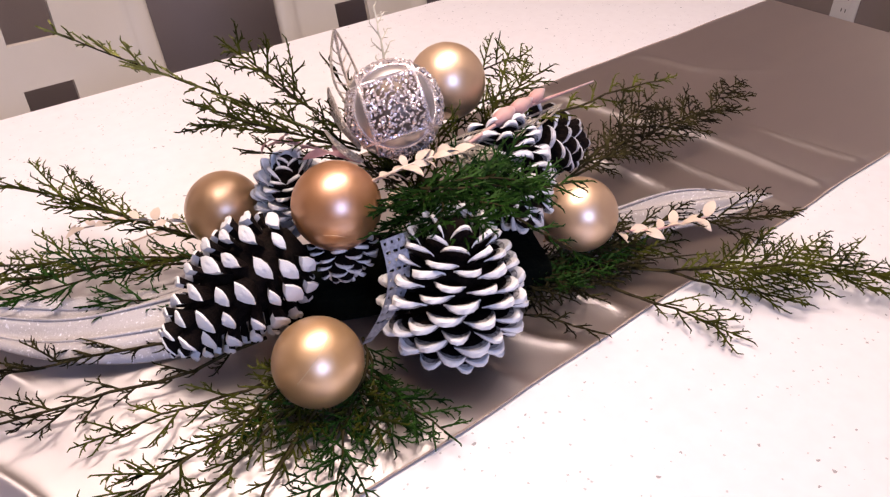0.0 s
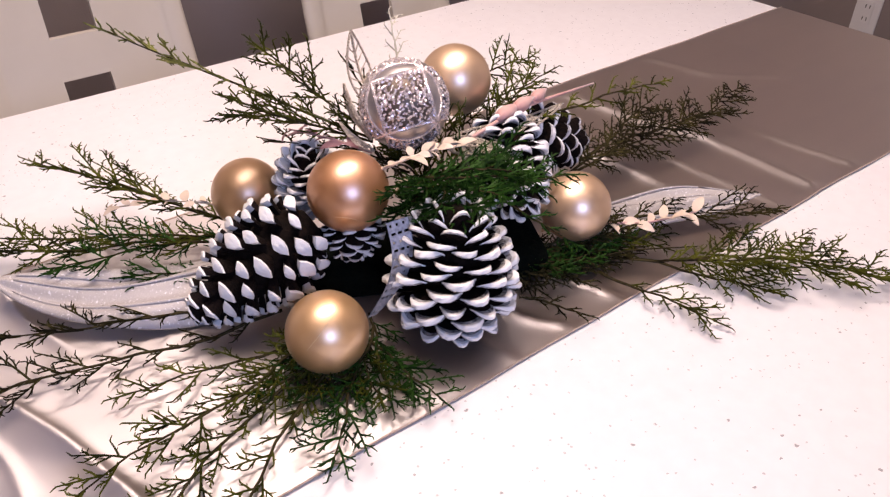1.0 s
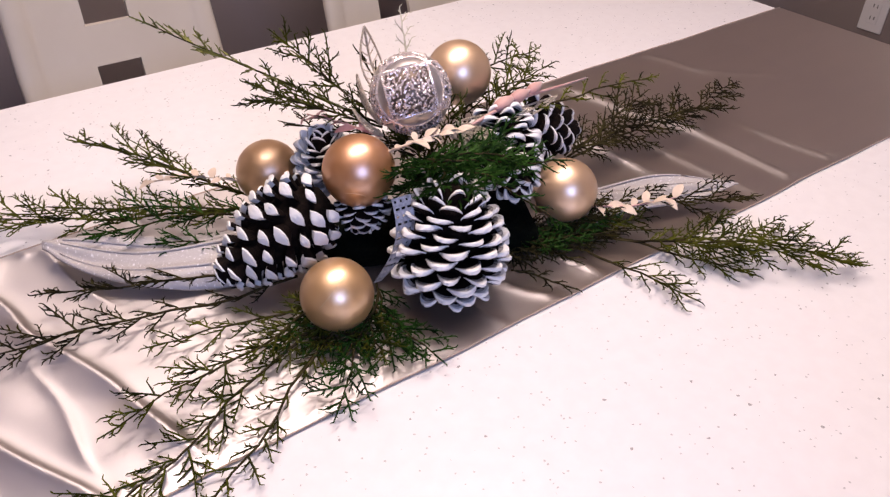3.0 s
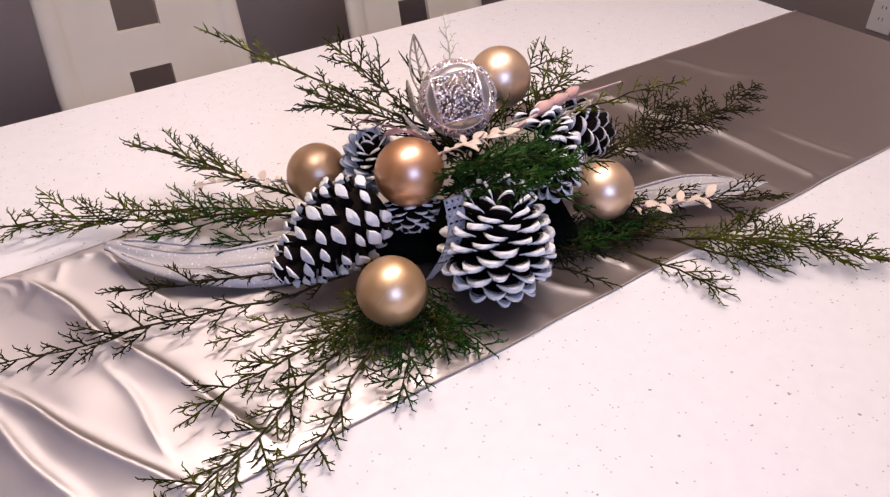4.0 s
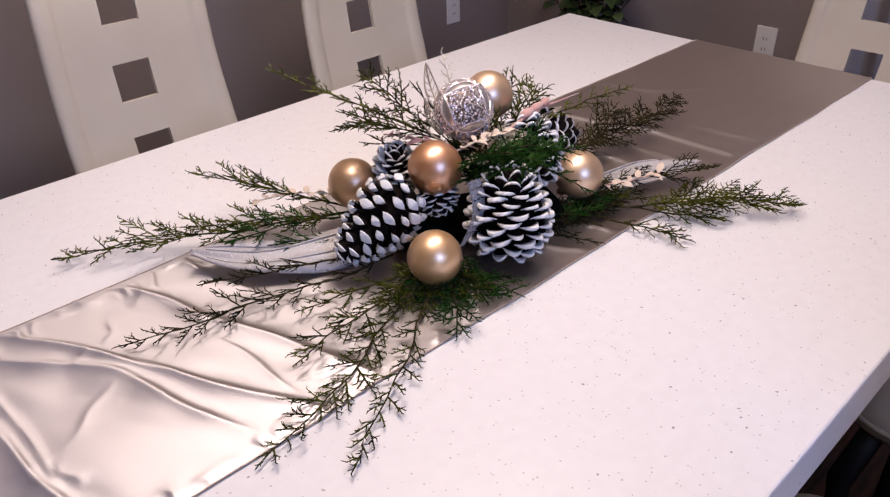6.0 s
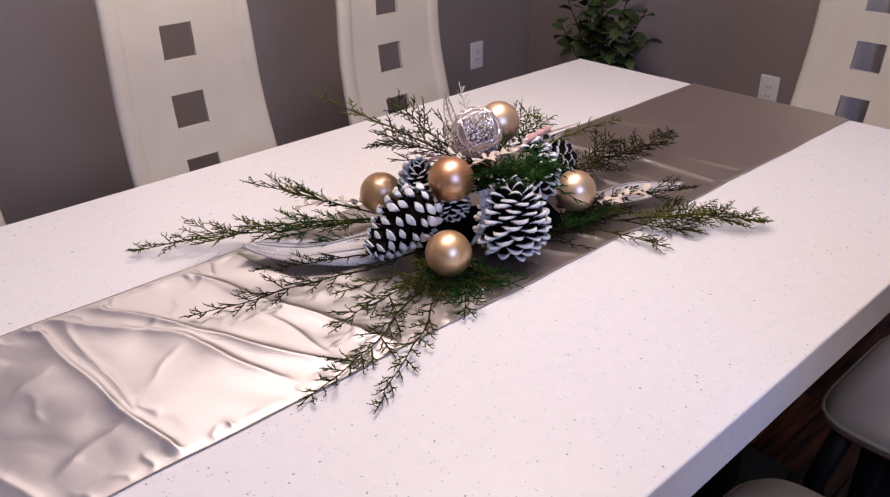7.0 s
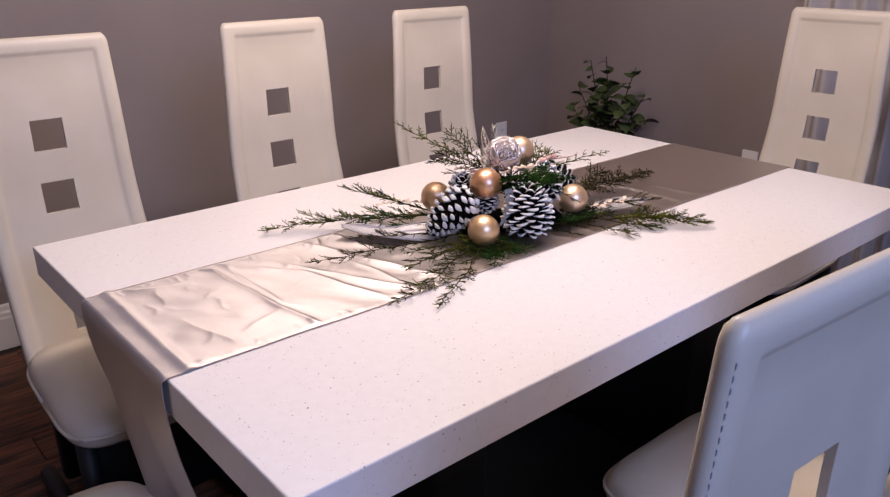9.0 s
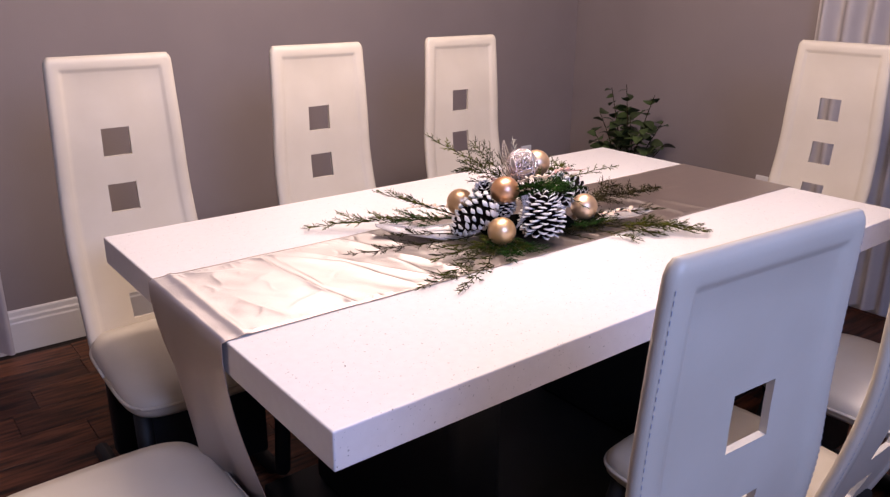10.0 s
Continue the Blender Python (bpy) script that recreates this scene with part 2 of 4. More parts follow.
for y0, y1, z0, z1 in ((WIN[0], WIN[0] + 0.05, WIN[2], WIN[3]), (WIN[1] - 0.05, WIN[1], WIN[2], WIN[3]), (WIN[0] + 0.05, WIN[1] - 0.05, WIN[2], WIN[2] + 0.05), (WIN[0] + 0.05, WIN[1] - 0.05, WIN[3] - 0.05, WIN[3])):
    part("window_frame", box_bm(-0.03, 0.03, y0, y1, z0, z1, 0.004), M["trim"], win, smooth=False)


def baseboard(name, length, m):
    prof = [(0, 0), (0.016, 0), (0.016, 0.115), (0.013, 0.122), (0.013, 0.135), (0.009, 0.142), (0.007, 0.158), (0.003, 0.165), (0, 0.165)]
    verts = [(x, -d, z) for x in (0, length) for d, z in prof]
    n = len(prof)
    faces = [(i, (i + 1) % n, n + (i + 1) % n, n + i) for i in range(n)] + [tuple(reversed(range(n))), tuple(range(n, 2 * n))]
    return thing(name, mesh_from(name, verts, faces, [M["trim"]]), "white moulded baseboard along the wall", "baseboard", kind="structure", m=m)


baseboard("baseboard", X1 - X0, pose(X0, Y1, 0))
baseboard("baseboard", Y1 - Y0 - 0.02, pose(X1, Y1 - 0.02, 0, 0, 0, -90))


# ---- the table ----
TX0, TX1, TY0, TY1, TZ = -0.497, 1.29, -0.060, 1.015, 0.75
table = thing("dining_table", None, "white speckled quartz dining table with thick slab top on black base", "table", m=pose(0.4, 0.48, 0))
part("tabletop", box_bm(TX0 - 0.4, TX1 - 0.4, TY0 - 0.48, TY1 - 0.48, TZ - 0.066, TZ, 0.003, 2), M["quartz"], table, "white quartz slab with grey flecks", smooth=False)
for cx in (-0.42, 0.42):
    part("pedestal", box_bm(cx - 0.07, cx + 0.07, -0.30, 0.30, 0.03, TZ - 0.067, 0.02), M["black"], table, "black lacquered pedestal")
part("base_plate", box_bm(-0.62, 0.62, -0.36, 0.36, 0.0, 0.03, 0.008), M["black"], table, "black base plate")


# ---- the runner ----
def smooth_step(a, b, v):
    v = np.clip((v - a) / (b - a), 0, 1)
    return v * v * (3 - 2 * v)


RY0, RY1 = 0.293, 0.662
FOLDS = [(-0.200, 0.655, -0.099, 0.466, 0.008, 0.016), (-0.115, 0.495, -0.020, 0.290, 0.009, 0.016), (-0.252, 0.655, -0.131, 0.490, 0.007, 0.018),
         (-0.145, 0.515, -0.090, 0.325, 0.007, 0.022), (-0.270, 0.655, -0.258, 0.440, 0.005, 0.016), (-0.260, 0.470, -0.236, 0.285, 0.006, 0.014),
         (-0.240, 0.640, -0.243, 0.379, 0.003, 0.010), (-0.060, 0.655, -0.022, 0.515, 0.009, 0.018), (-0.036, 0.560, 0.058, 0.285, 0.008, 0.020),
         (-0.033, 0.485, -0.022, 0.340, 0.003, 0.009), (-0.345, 0.360, -0.255, 0.392, 0.0025, 0.018), (-0.43, 0.64, -0.33, 0.60, 0.004, 0.012),
         (-0.40, 0.46, -0.36, 0.29, 0.004, 0.020), (0.010, 0.655, 0.045, 0.52, 0.007, 0.014),
         (0.36, 0.36, 0.40, 0.285, 0.006, 0.010), (0.42, 0.38, 0.47, 0.285, 0.007, 0.012), (0.30, 0.38, 0.34, 0.285, 0.005, 0.010),
         (0.785, 0.25, 0.766, 0.50, 0.011, 0.034), (0.772, 0.44, 0.715, 0.66, 0.010, 0.034), (0.866, 0.24, 0.842, 0.43, 0.009, 0.026), (1.03, 0.48, 0.93, 0.57, 0.005, 0.014), (0.95, 0.54, 0.905, 0.67, 0.006, 0.018),
         (0.655, 0.38, 0.622, 0.56, 0.009, 0.030), (0.715, 0.26, 0.70, 0.50, 0.007, 0.026),
         (0.20, 0.30, 0.26, 0.38, 0.006, 0.012), (1.08, 0.64, 1.06, 0.45, 0.002, 0.025), (0.56, 0.35, 0.55, 0.27, 0.005, 0.012)]
crease = random.Random(8)
for k in range(18):
    cx, cy, ca, cl = crease.uniform(-0.46, 0.12), crease.uniform(0.32, 0.63), crease.gauss(2.1, 0.5), crease.uniform(0.03, 0.09)
    FOLDS.append((cx, cy, cx - cl * math.cos(ca), cy + cl * math.sin(ca), crease.uniform(0.0008, 0.0022), crease.uniform(0.009, 0.018)))
for k in range(30):
    cx, cl = -0.47 + 0.022 * k + crease.uniform(-0.008, 0.008), crease.uniform(0.02, 0.055)
    FOLDS.append((cx, 0.668, cx + crease.uniform(-0.012, 0.02), 0.668 - cl, crease.uniform(0.0015, 0.004), 0.008))
    FOLDS.append((cx, 0.288, cx + crease.uniform(-0.02, 0.012), 0.288 + 0.7 * cl, crease.uniform(0.001, 0.003), 0.008))


def runner_height(x, y):
    """Height of the cloth over the tabletop, for arrays of places."""
    h = np.full_like(x, 0.0012)
    for ax, ay, bx, by, up, wide in FOLDS:
        dx, dy = bx - ax, by - ay
        ln = math.hypot(dx, dy)
        t = ((x - ax) * dx + (y - ay) * dy) / ln ** 2
        d = ((x - ax) * dy - (y - ay) * dx) / ln + 0.003 * np.sin(7 * t + 40 * ax)
        end = np.clip((t + 0.10) / 0.35, 0, 1) * np.clip((1.10 - t) / 0.35, 0, 1)
        w = np.where(d > 0, 0.75, 0.28) * wide
        h += 0.75 * up * end * np.exp(-np.sqrt(d * d + 1.5e-6) / w)
    near = np.clip((0.55 - x) / 0.3, 0, 1)
    soft = np.array([noise.noise(Vector((p * 7, q * 8, 0.3))) for p, q in zip(x, y)])
    fine = np.array([noise.noise(Vector((p * 24 + 6 * q, q * 20, 2.7))) for p, q in zip(x, y)])
    h += (0.0009 + 0.0020 * near) * np.maximum(0, soft + 0.25) + 0.0016 * near * np.maximum(0, fine + 0.3)
    edge = np.clip(np.minimum(y - RY0, RY1 - y) / 0.012, 0, 1)
    h = 0.0012 + (h - 0.0012) * (0.22 + 0.78 * edge)
    return h + 0.0035 * np.exp(-((x + 0.462) / 0.010) ** 2)


def runner_mesh():
    far = [(TX1 + 0.035, 0.34), (TX1 + 0.022, 0.5), (TX1 + 0.012, 0.66), (TX1 + 0.007, TZ - 0.004)]
    xs = np.r_[np.linspace(TX1 + 0.003, 0.25, 220), np.linspace(0.247, TX0 - 0.002, 300)]
    near = [(TX0 - 0.009, TZ - 0.002), (TX0 - 0.011, 0.73)] + [(TX0 - 0.011 + 0.025 * float(smooth_step(0, 1, np.array(k / 26))) ** 1.1, 0.73 - 0.40 * k / 26) for k in range(1, 27)]
    ys = np.linspace(RY0, RY1, 120)
    n = len(ys)
    gx, gy = np.meshgrid(xs, ys, indexing="ij")
    flat = np.stack([gx.ravel(), gy.ravel(), TZ + runner_height(gx.ravel(), gy.ravel())], 1)
    top = [(x + 0.004 * math.sin(y * 26), y, z) for x, z in far for y in ys]
    low = [(x + 0.00004 * k * k * (1.2 + math.sin(y * 20 + 1)) + 0.0006 * k * math.sin(y * 31), y - 0.00007 * k * k * (y - RY0) / (RY1 - RY0), z) for k, (x, z) in enumerate(near) for y in ys]
    allv = np.array(top + flat.tolist() + low)
    share = (allv[:, 1] - RY0) / (RY1 - RY0)
    allv[:, 1] += -0.0123 * (allv[:, 0] + 0.2) * (1 - share) - 0.004 * allv[:, 0] * share + 0.0009 * np.sin(allv[:, 0] * 17) + 0.0006 * np.sin(allv[:, 0] * 41)
    total = len(allv) // n
    faces = [(i * n + j, i * n + j + 1, (i + 1) * n + j + 1, (i + 1) * n + j) for i in range(total - 1) for j in range(n - 1)]
    verts = allv.tolist()
    edges = [[verts[i * n + j] for i in range(len(far), total)] for j in (0, n - 1)]
    return mesh_from("table_runner", verts, faces, [M["satin"]], True), edges


runner_me, runner_edges = runner_mesh()
runner = thing("table_runner", runner_me, "taupe satin table runner, wrinkled, hanging over table end", "table runner")
for line in runner_edges:
    v, f = tube([(p[0], p[1], p[2] + 0.0004) for p in line[::2]], [0.0010] * len(line[::2]), 5)
    part_me("hem", mesh_from("hem", v, f, [M["hem"]], True), runner, "stitched taupe hem")


# ---- chairs ----
def chair_back_mesh():
    """A tall upholstered panel with a raised rim and three square openings."""
    us = [-1, -0.985, -0.95, -0.90, -0.82, -0.79, -0.76, -0.73, -0.45, -0.145, 0.07, 0.285, 0.50, 0.73, 0.76, 0.79, 0.82, 0.90, 0.95, 0.985, 1]
    holes = [(0.872, 0.949), (0.717, 0.794), (0.570, 0.647), (0.428, 0.496)]
    zs = [1.142, 1.140, 1.133, 1.124, 1.112, 1.107, 1.102, 1.097, 1.05, 1.0]
    for a, b in holes:
        zs += [b, (a + b) / 2, a, a - 0.037]
    zs += [0.375]

    def half(z):
        w = 0.166 + 0.019 * min(1, max(0, (1.14 - z) / 0.5))
        if z > 1.12:
            w -= 0.012 * ((z - 1.12) / 0.022) ** 2
        return w

    def off(z):
        return 0.11 * max(0, (0.82 - z) / 0.42) ** 1.6 - 0.012 * max(0, (z - 0.9) / 0.24) ** 1.3

    def thick(u, z):
        d = min((1 - abs(u)) * half(z), 1.142 - z)
        edge = math.sqrt(max(0.0, 1 - (1 - min(1, d / 0.014)) ** 2))
        rim = 0.0125 * edge
        return rim + (0.0055 - rim) * float(smooth_step(0.031, 0.045, np.array(d)))

    verts, faces, index = [], [], {}
    for side in (1, -1):
        for j, z in enumerate(zs):
            for i, u in enumerate(us):
                index[side, i, j] = len(verts)
                verts.append((u * half(z), off(z) + side * thick(u, z), z))
    nu, nz = len(us), len(zs)
    cells = set()
    for j in range(nz - 1):
        for i in range(nu - 1):
            mid_u, mid_z = (us[i] + us[i + 1]) / 2, (zs[j] + zs[j + 1]) / 2
            if not (abs(mid_u - 0.07) < 0.215 and any(a < mid_z < b for a, b in holes)):
                cells.add((i, j))
    for i, j in cells:
        for side in (1, -1):
            q = [index[side, i, j], index[side, i + 1, j], index[side, i + 1, j + 1], index[side, i, j + 1]]
            faces.append(tuple(q if side < 0 else reversed(q)))
        for (di, dj), (a, b) in (((0, -1), ((i, j), (i + 1, j))), ((0, 1), ((i + 1, j + 1), (i, j + 1))), ((-1, 0), ((i, j + 1), (i, j))), ((1, 0), ((i + 1, j), (i + 1, j + 1)))):
            if (i + di, j + dj) not in cells:
                faces.append((index[1, *a], index[1, *b], index[-1, *b], index[-1, *a]))
    me = mesh_from("backrest", verts, faces, [M["leather"]], True)
    bm = bmesh.new()
    bm.from_mesh(me)
    bmesh.ops.remove_doubles(bm, verts=bm.verts, dist=1e-5)
    bmesh.ops.recalc_face_normals(bm, faces=bm.faces)
    for e in bm.edges:
        if len(e.link_faces) == 2 and e.calc_face_angle(0) > radians(50):
            e.smooth = False
    bm.to_mesh(me)
    bm.free()
    return me, half, off, thick


def chair_seat_mesh():
    """A padded seat, rounded in front, narrower at the back."""
    verts, faces = [], []
    rings, n = 7, 48
    prof = [(0.96, 0.362), (1.0, 0.372), (1.012, 0.386), (1.0, 0.402), (0.94, 0.420), (0.75, 0.430), (0.4, 0.436)]
    for s, z in prof:
        for k in range(n):
            w = 2 * math.pi * k / n
            c, d = math.cos(w), math.sin(w)
            p = 0.36
            x, y = math.copysign(abs(c) ** p, c), math.copysign(abs(d) ** p, d)
            x *= 1 - 0.06 * (1 - y) / 2
            verts.append((0.208 * s * x, 0.335 + 0.228 * s * y, z - 0.008 * max(0, y) ** 3))
    for r in range(rings - 1):
        for k in range(n):
            q = (k + 1) % n
            faces.append((r * n + k, r * n + q, (r + 1) * n + q, (r + 1) * n + k))
    faces.append(tuple(reversed(range(n))))
    faces.append(tuple((rings - 1) * n + k for k in range(n)))
    piping = [(0.211 * math.copysign(abs(math.cos(w)) ** 0.36, math.cos(w)) * (1 - 0.06 * (1 - math.copysign(abs(math.sin(w)) ** 0.36, math.sin(w))) / 2),
               0.335 + 0.231 * math.copysign(abs(math.sin(w)) ** 0.36, math.sin(w)), 0.386) for w in [2 * math.pi * k / 64 for k in range(65)]]
    return mesh_from("seat", verts, faces, [M["leather"]], True), piping


def build_chair(m):
    chair = thing("dining_chair", None, "cream leatherette high-back dining chair with three square cut-outs", "chair", "chairs round the table", m=m)
    back, half, off, thick = chair_back_mesh()
    rest = part_me("backrest", back, chair, "cream padded panel with raised rim")
    verts, faces = [], []
    for side in (-1, 1):
        for k in range(58):
            z = 1.112 - k * 0.0105
            u = 0.962
            x = side * u * half(z)
            t = -thick(u, z) + 0.0003
            a, b = z, z - 0.0062
            base = len(verts)
            verts += [(x - 0.0008, off(a) + t, a), (x + 0.0008, off(a) + t, a), (x + 0.0008, off(b) + t, b), (x - 0.0008, off(b) + t, b),
                      (x - 0.0005, off(a) + t - 0.0005, a - 0.001), (x + 0.0005, off(a) + t - 0.0005, a - 0.001), (x + 0.0005, off(b) + t - 0.0005, b + 0.001), (x - 0.0005, off(b) + t - 0.0005, b + 0.001)]
            faces += [tuple(base + q for q in f) for f in ((4, 5, 6, 7), (0, 1, 5, 4), (1, 2, 6, 5), (2, 3, 7, 6), (3, 0, 4, 7))]
    part_me("stitching", mesh_from("stitching", verts, faces, [M["stitch"]]), rest, "row of seam stitches", kind="stuff")
    seat, piping = chair_seat_mesh()
    seat = part_me("seat", seat, chair, "cream padded seat")
    v, f = tube(piping, [0.0045] * len(piping), 6)
    part_me("piping", mesh_from("piping", v, f, [M["leather"]], True), seat)
    for side in (-1, 1):
        pts = [(0.17 * side, 0.50, 0.36), (0.175 * side, 0.53, 0.22), (0.18 * side, 0.50, 0.05), (0.18 * side, 0.44, 0.022), (0.18 * side, 0.05, 0.022)]
        v, f = tube(pts, [0.022, 0.022, 0.022, 0.022, 0.022], 8)
        part_me("leg", mesh_from("leg", v, f, [M["black"]], True), chair, "black sled leg")
    part("front_panel", box_bm(-0.16, 0.16, 0.42, 0.47, 0.10, 0.365, 0.012), M["black"], chair, "black lacquered base panel")
    part("rear_brace", box_bm(-0.155, 0.155, 0.09, 0.14, 0.03, 0.40, 0.012), M["black"], chair, "black lacquered base panel")
    return chair


chair = build_chair(pose(-0.336, 1.347, 0, 0, 0, 180))
SMALL = Matrix.Diagonal((0.988, 0.90, 0.972, 1))
for m in (pose(0.305, 1.362, 0, 0, 0, 180), pose(0.927, 1.400, 0, 0, 0, 180), pose(1.830, 0.441, 0, 0, 0, 90),
          pose(-0.218, -0.488, 0, 0, 0, -4) @ Matrix.Diagonal((0.985, 0.90, 0.963, 1)), pose(0.378, -0.468, 0) @ SMALL, pose(0.985, -0.462, 0) @ SMALL, pose(-1.03, 0.40, 0, 0, 0, -90)):
    copy_thing(chair, m)


# ---- wall fittings, curtains, plant ----
def outlet(m):
    ob = thing("wall_outlet", bm_mesh("wall_outlet", box_bm(-0.038, 0.038, -0.007, 0, -0.06, 0.06, 0.003), M["plate"], False), "white plastic wall outlet plate", "outlet", "wall outlets", m=m)
    part("socket_face", box_bm(-0.017, 0.017, -0.009, -0.0072, -0.034, 0.034, 0.001), M["plate"], ob, smooth=False)
    for z in (-0.018, 0.018):
        for x in (-0.006, 0.006):
            part("slot", box_bm(x - 0.0012, x + 0.0012, -0.0096, -0.0091, z - 0.005, z + 0.005), M["slot"], ob, smooth=False)
    return ob


outlet(pose(2.045, Y1 - 0.0, 0.41))
outlet(pose(X1, 0.98, 0.425, 0, 0, -90))


def curtain(length, height, m, label, seed):
    rng = random.Random(seed)
    n = int(length / 0.006)
    ph = rng.random() * 6
    verts, faces = [], []
    rows = 10
    for j in range(rows + 1):
        z = 0.03 + (height - 0.03) * j / rows
        for i in range(n + 1):
            x = length * i / n
            amp = 0.020 + 0.008 * math.sin(x * 3 + ph)
            y = amp * math.sin(x * 74 + 1.3 * math.sin(x * 11 + ph) + 0.15 * math.sin(j * 0.7)) - 0.05
            verts.append((x, y, z))
    for j in range(rows):
        for i in range(n):
            faces.append((j * (n + 1) + i, j * (n + 1) + i + 1, (j + 1) * (n + 1) + i + 1, (j + 1) * (n + 1) + i))
    ob = thing("sheer_curtain", mesh_from("sheer_curtain", verts, faces, [M["curtain"]], True), label, "curtain", "sheer curtains", m=m)
    v, f = tube([(-0.1, -0.05, height + 0.012), (length + 0.1, -0.05, height + 0.012)], [0.011, 0.011], 10)
    part_me("rod", mesh_from("rod", v, f, [M["trim"]], True), ob, "white curtain rod")
    return ob


curtain(1.75, 2.28, pose(X1 - 0.02, 0.82, 0, 0, 0, -90), "white sheer voile curtain hanging in folds before the window", 3)
curtain(1.5, 2.28, pose(-2.09, Y1 - 0.02, 0), "white sheer voile curtain gathered against the wall", 5)


def leaf_mesh(name, length, width, mat, cup=0.15, tip=1.0):
    verts, faces = [], []
    rows = 7
    for i in range(rows + 1):
        t = i / rows
        w = width * math.sin(math.pi * min(1, t ** 0.8 * 0.97 + 0.015)) ** 0.8 / 2
        z = cup * length * (math.sin(t * math.pi * 0.9) * 0.5 - 0.4 * t * t)
        verts += [(-w, t * length, z + 0.12 * w), (0, t * length, z), (w, t * length, z + 0.12 * w)]
    for i in range(rows):
        for k in range(2):
            a = i * 3 + k
            faces.append((a, a + 1, a + 4, a + 3))
    n = len(verts)
    verts += [(x, y, z - 0.0005) for x, y, z in verts]
    faces += [tuple(n + q for q in reversed(f)) for f in faces[:]]
    return mesh_from(name, verts, faces, [mat], True)


def plant():
    rng = random.Random(11)
    root = thing("potted_plant", None, "leafy green houseplant with round leaves in dark pot", "plant", m=pose(2.12, 1.565, 0))
    bm = bmesh.new()
    bmesh.ops.create_cone(bm, cap_ends=True, segments=28, radius1=0.10, radius2=0.14, depth=0.28, matrix=Matrix.Translation((0, 0, 0.14)))
    part("pot", bm, M["pot"], root, "dark clay pot")
    leaf = leaf_mesh("leaf", 0.068, 0.058, M["plant"], 0.3)
    tops = [(-0.02, 0.10, 0.84), (0.0, 0.02, 0.86), (0.05, -0.10, 0.82), (-0.04, 0.15, 0.72), (0.06, -0.16, 0.70), (0.03, 0.05, 0.74), (-0.05, -0.05, 0.72), (0.02, -0.20, 0.60), (-0.03, 0.20, 0.62), (0.08, 0.10, 0.68), (-0.08, 0.02, 0.64), (-0.02, -0.12, 0.68), (0.0, -0.03, 0.66)]
    for x, y, z in tops:
        pts = [(x * 0.1, y * 0.1, 0.24)] + [(x * t ** 1.5 + rng.uniform(-.008, .008), y * t ** 1.5 + rng.uniform(-.008, .008), 0.24 + (z - 0.24) * t) for t in (0.25, 0.5, 0.75, 1)]
        v, f = tube(pts, [0.004, 0.0036, 0.003, 0.0025, 0.0015], 6)
        part_me("stem", mesh_from("stem", v, f, [M["stem"]], True), root)
        for k in range(13):
            t = 0.42 + 0.58 * (k + rng.random() * 0.5) / 13
            p = (x * t ** 1.5, y * t ** 1.5, 0.24 + (z - 0.24) * t)
            sc = rng.uniform(0.7, 1.25) * (1.0 if z < 0.75 else 0.85)
            part_me("leaf", leaf, root, m=pose(*p, rng.uniform(-30, 35), rng.uniform(-35, 35), rng.uniform(0, 360)) @ Matrix.Diagonal((sc, sc, sc, 1)))
    return root


plant()


# ---- the centrepiece: dish and foam ----
CEN, AXIS = Vector((0.34, 0.452, 0)), Vector((0.644, -0.315, 0)).normalized()
SIDE = Vector((-AXIS.y, AXIS.x, 0))


def frosted_leaf(sign, label):
    """A broad ribbed leaf of frosted glitter film, its tip upturned."""
    verts, faces = [], []
    n, k = 40, 25
    for layer in (0, 1):
        for i in range(n + 1):
            t = i / n
            half = (0.031 if sign > 0 else 0.044) * math.sin(math.pi * min(0.985, 0.16 + 0.84 * t)) ** 0.62
            rise = 0.008 + 0.026 * t ** 2
            for j in range(k + 1):
                c = -1 + 2 * j / k
                z = rise + 0.022 * (1 - abs(c) ** 2) * (1 - t) + 0.0030 * math.cos(c * 8.5 + 2.2 * t + sign) * math.sin(math.pi * t) ** 0.5 + 0.0026 * math.sin(t * 9 + c * 2.5 + sign)
                p = CEN + AXIS * sign * ((0.168 if sign > 0 else 0.125) + t * (0.194 if sign > 0 else 0.237)) + SIDE * (half * c + 0.022 * sign * math.sin(t * math.pi))
                verts.append((p.x, p.y, TZ + z + (0.0018 if layer else 0)))
    m = (n + 1) * (k + 1)
    for i in range(n):
        for j in range(k):
            a = i * (k + 1) + j
            q = (a, a + 1, a + k + 2, a + k + 1)
            faces.append(tuple(m + w for w in reversed(q)))
            faces.append(q)
    rim = [i * (k + 1) for i in range(n + 1)] + [n * (k + 1) + j for j in range(1, k + 1)] + [i * (k + 1) + k for i in range(n - 1, -1, -1)] + [j for j in range(k - 1, 0, -1)]
    for a, b in zip(rim, rim[1:] + rim[:1]):
        faces.append((a, b, m + b, m + a))
    ob = thing("frosted_leaf", mesh_from("frosted_leaf", verts, faces, [M["frost"]], True), label, "floral pick", "frosted leaves")
    for j in (5, 12, 18):
        line = [Vector(verts[m + i * (k + 1) + j]) + Vector((0, 0, 0.0008)) for i in range(0, n - 2)]
        v, f = tube(line, list(np.linspace(0.0021, 0.0008, len(line))), 8)
        part_me("vein", mesh_from("vein", v, f, [M["frost"]], True), ob, "raised glittered rib")
    return ob


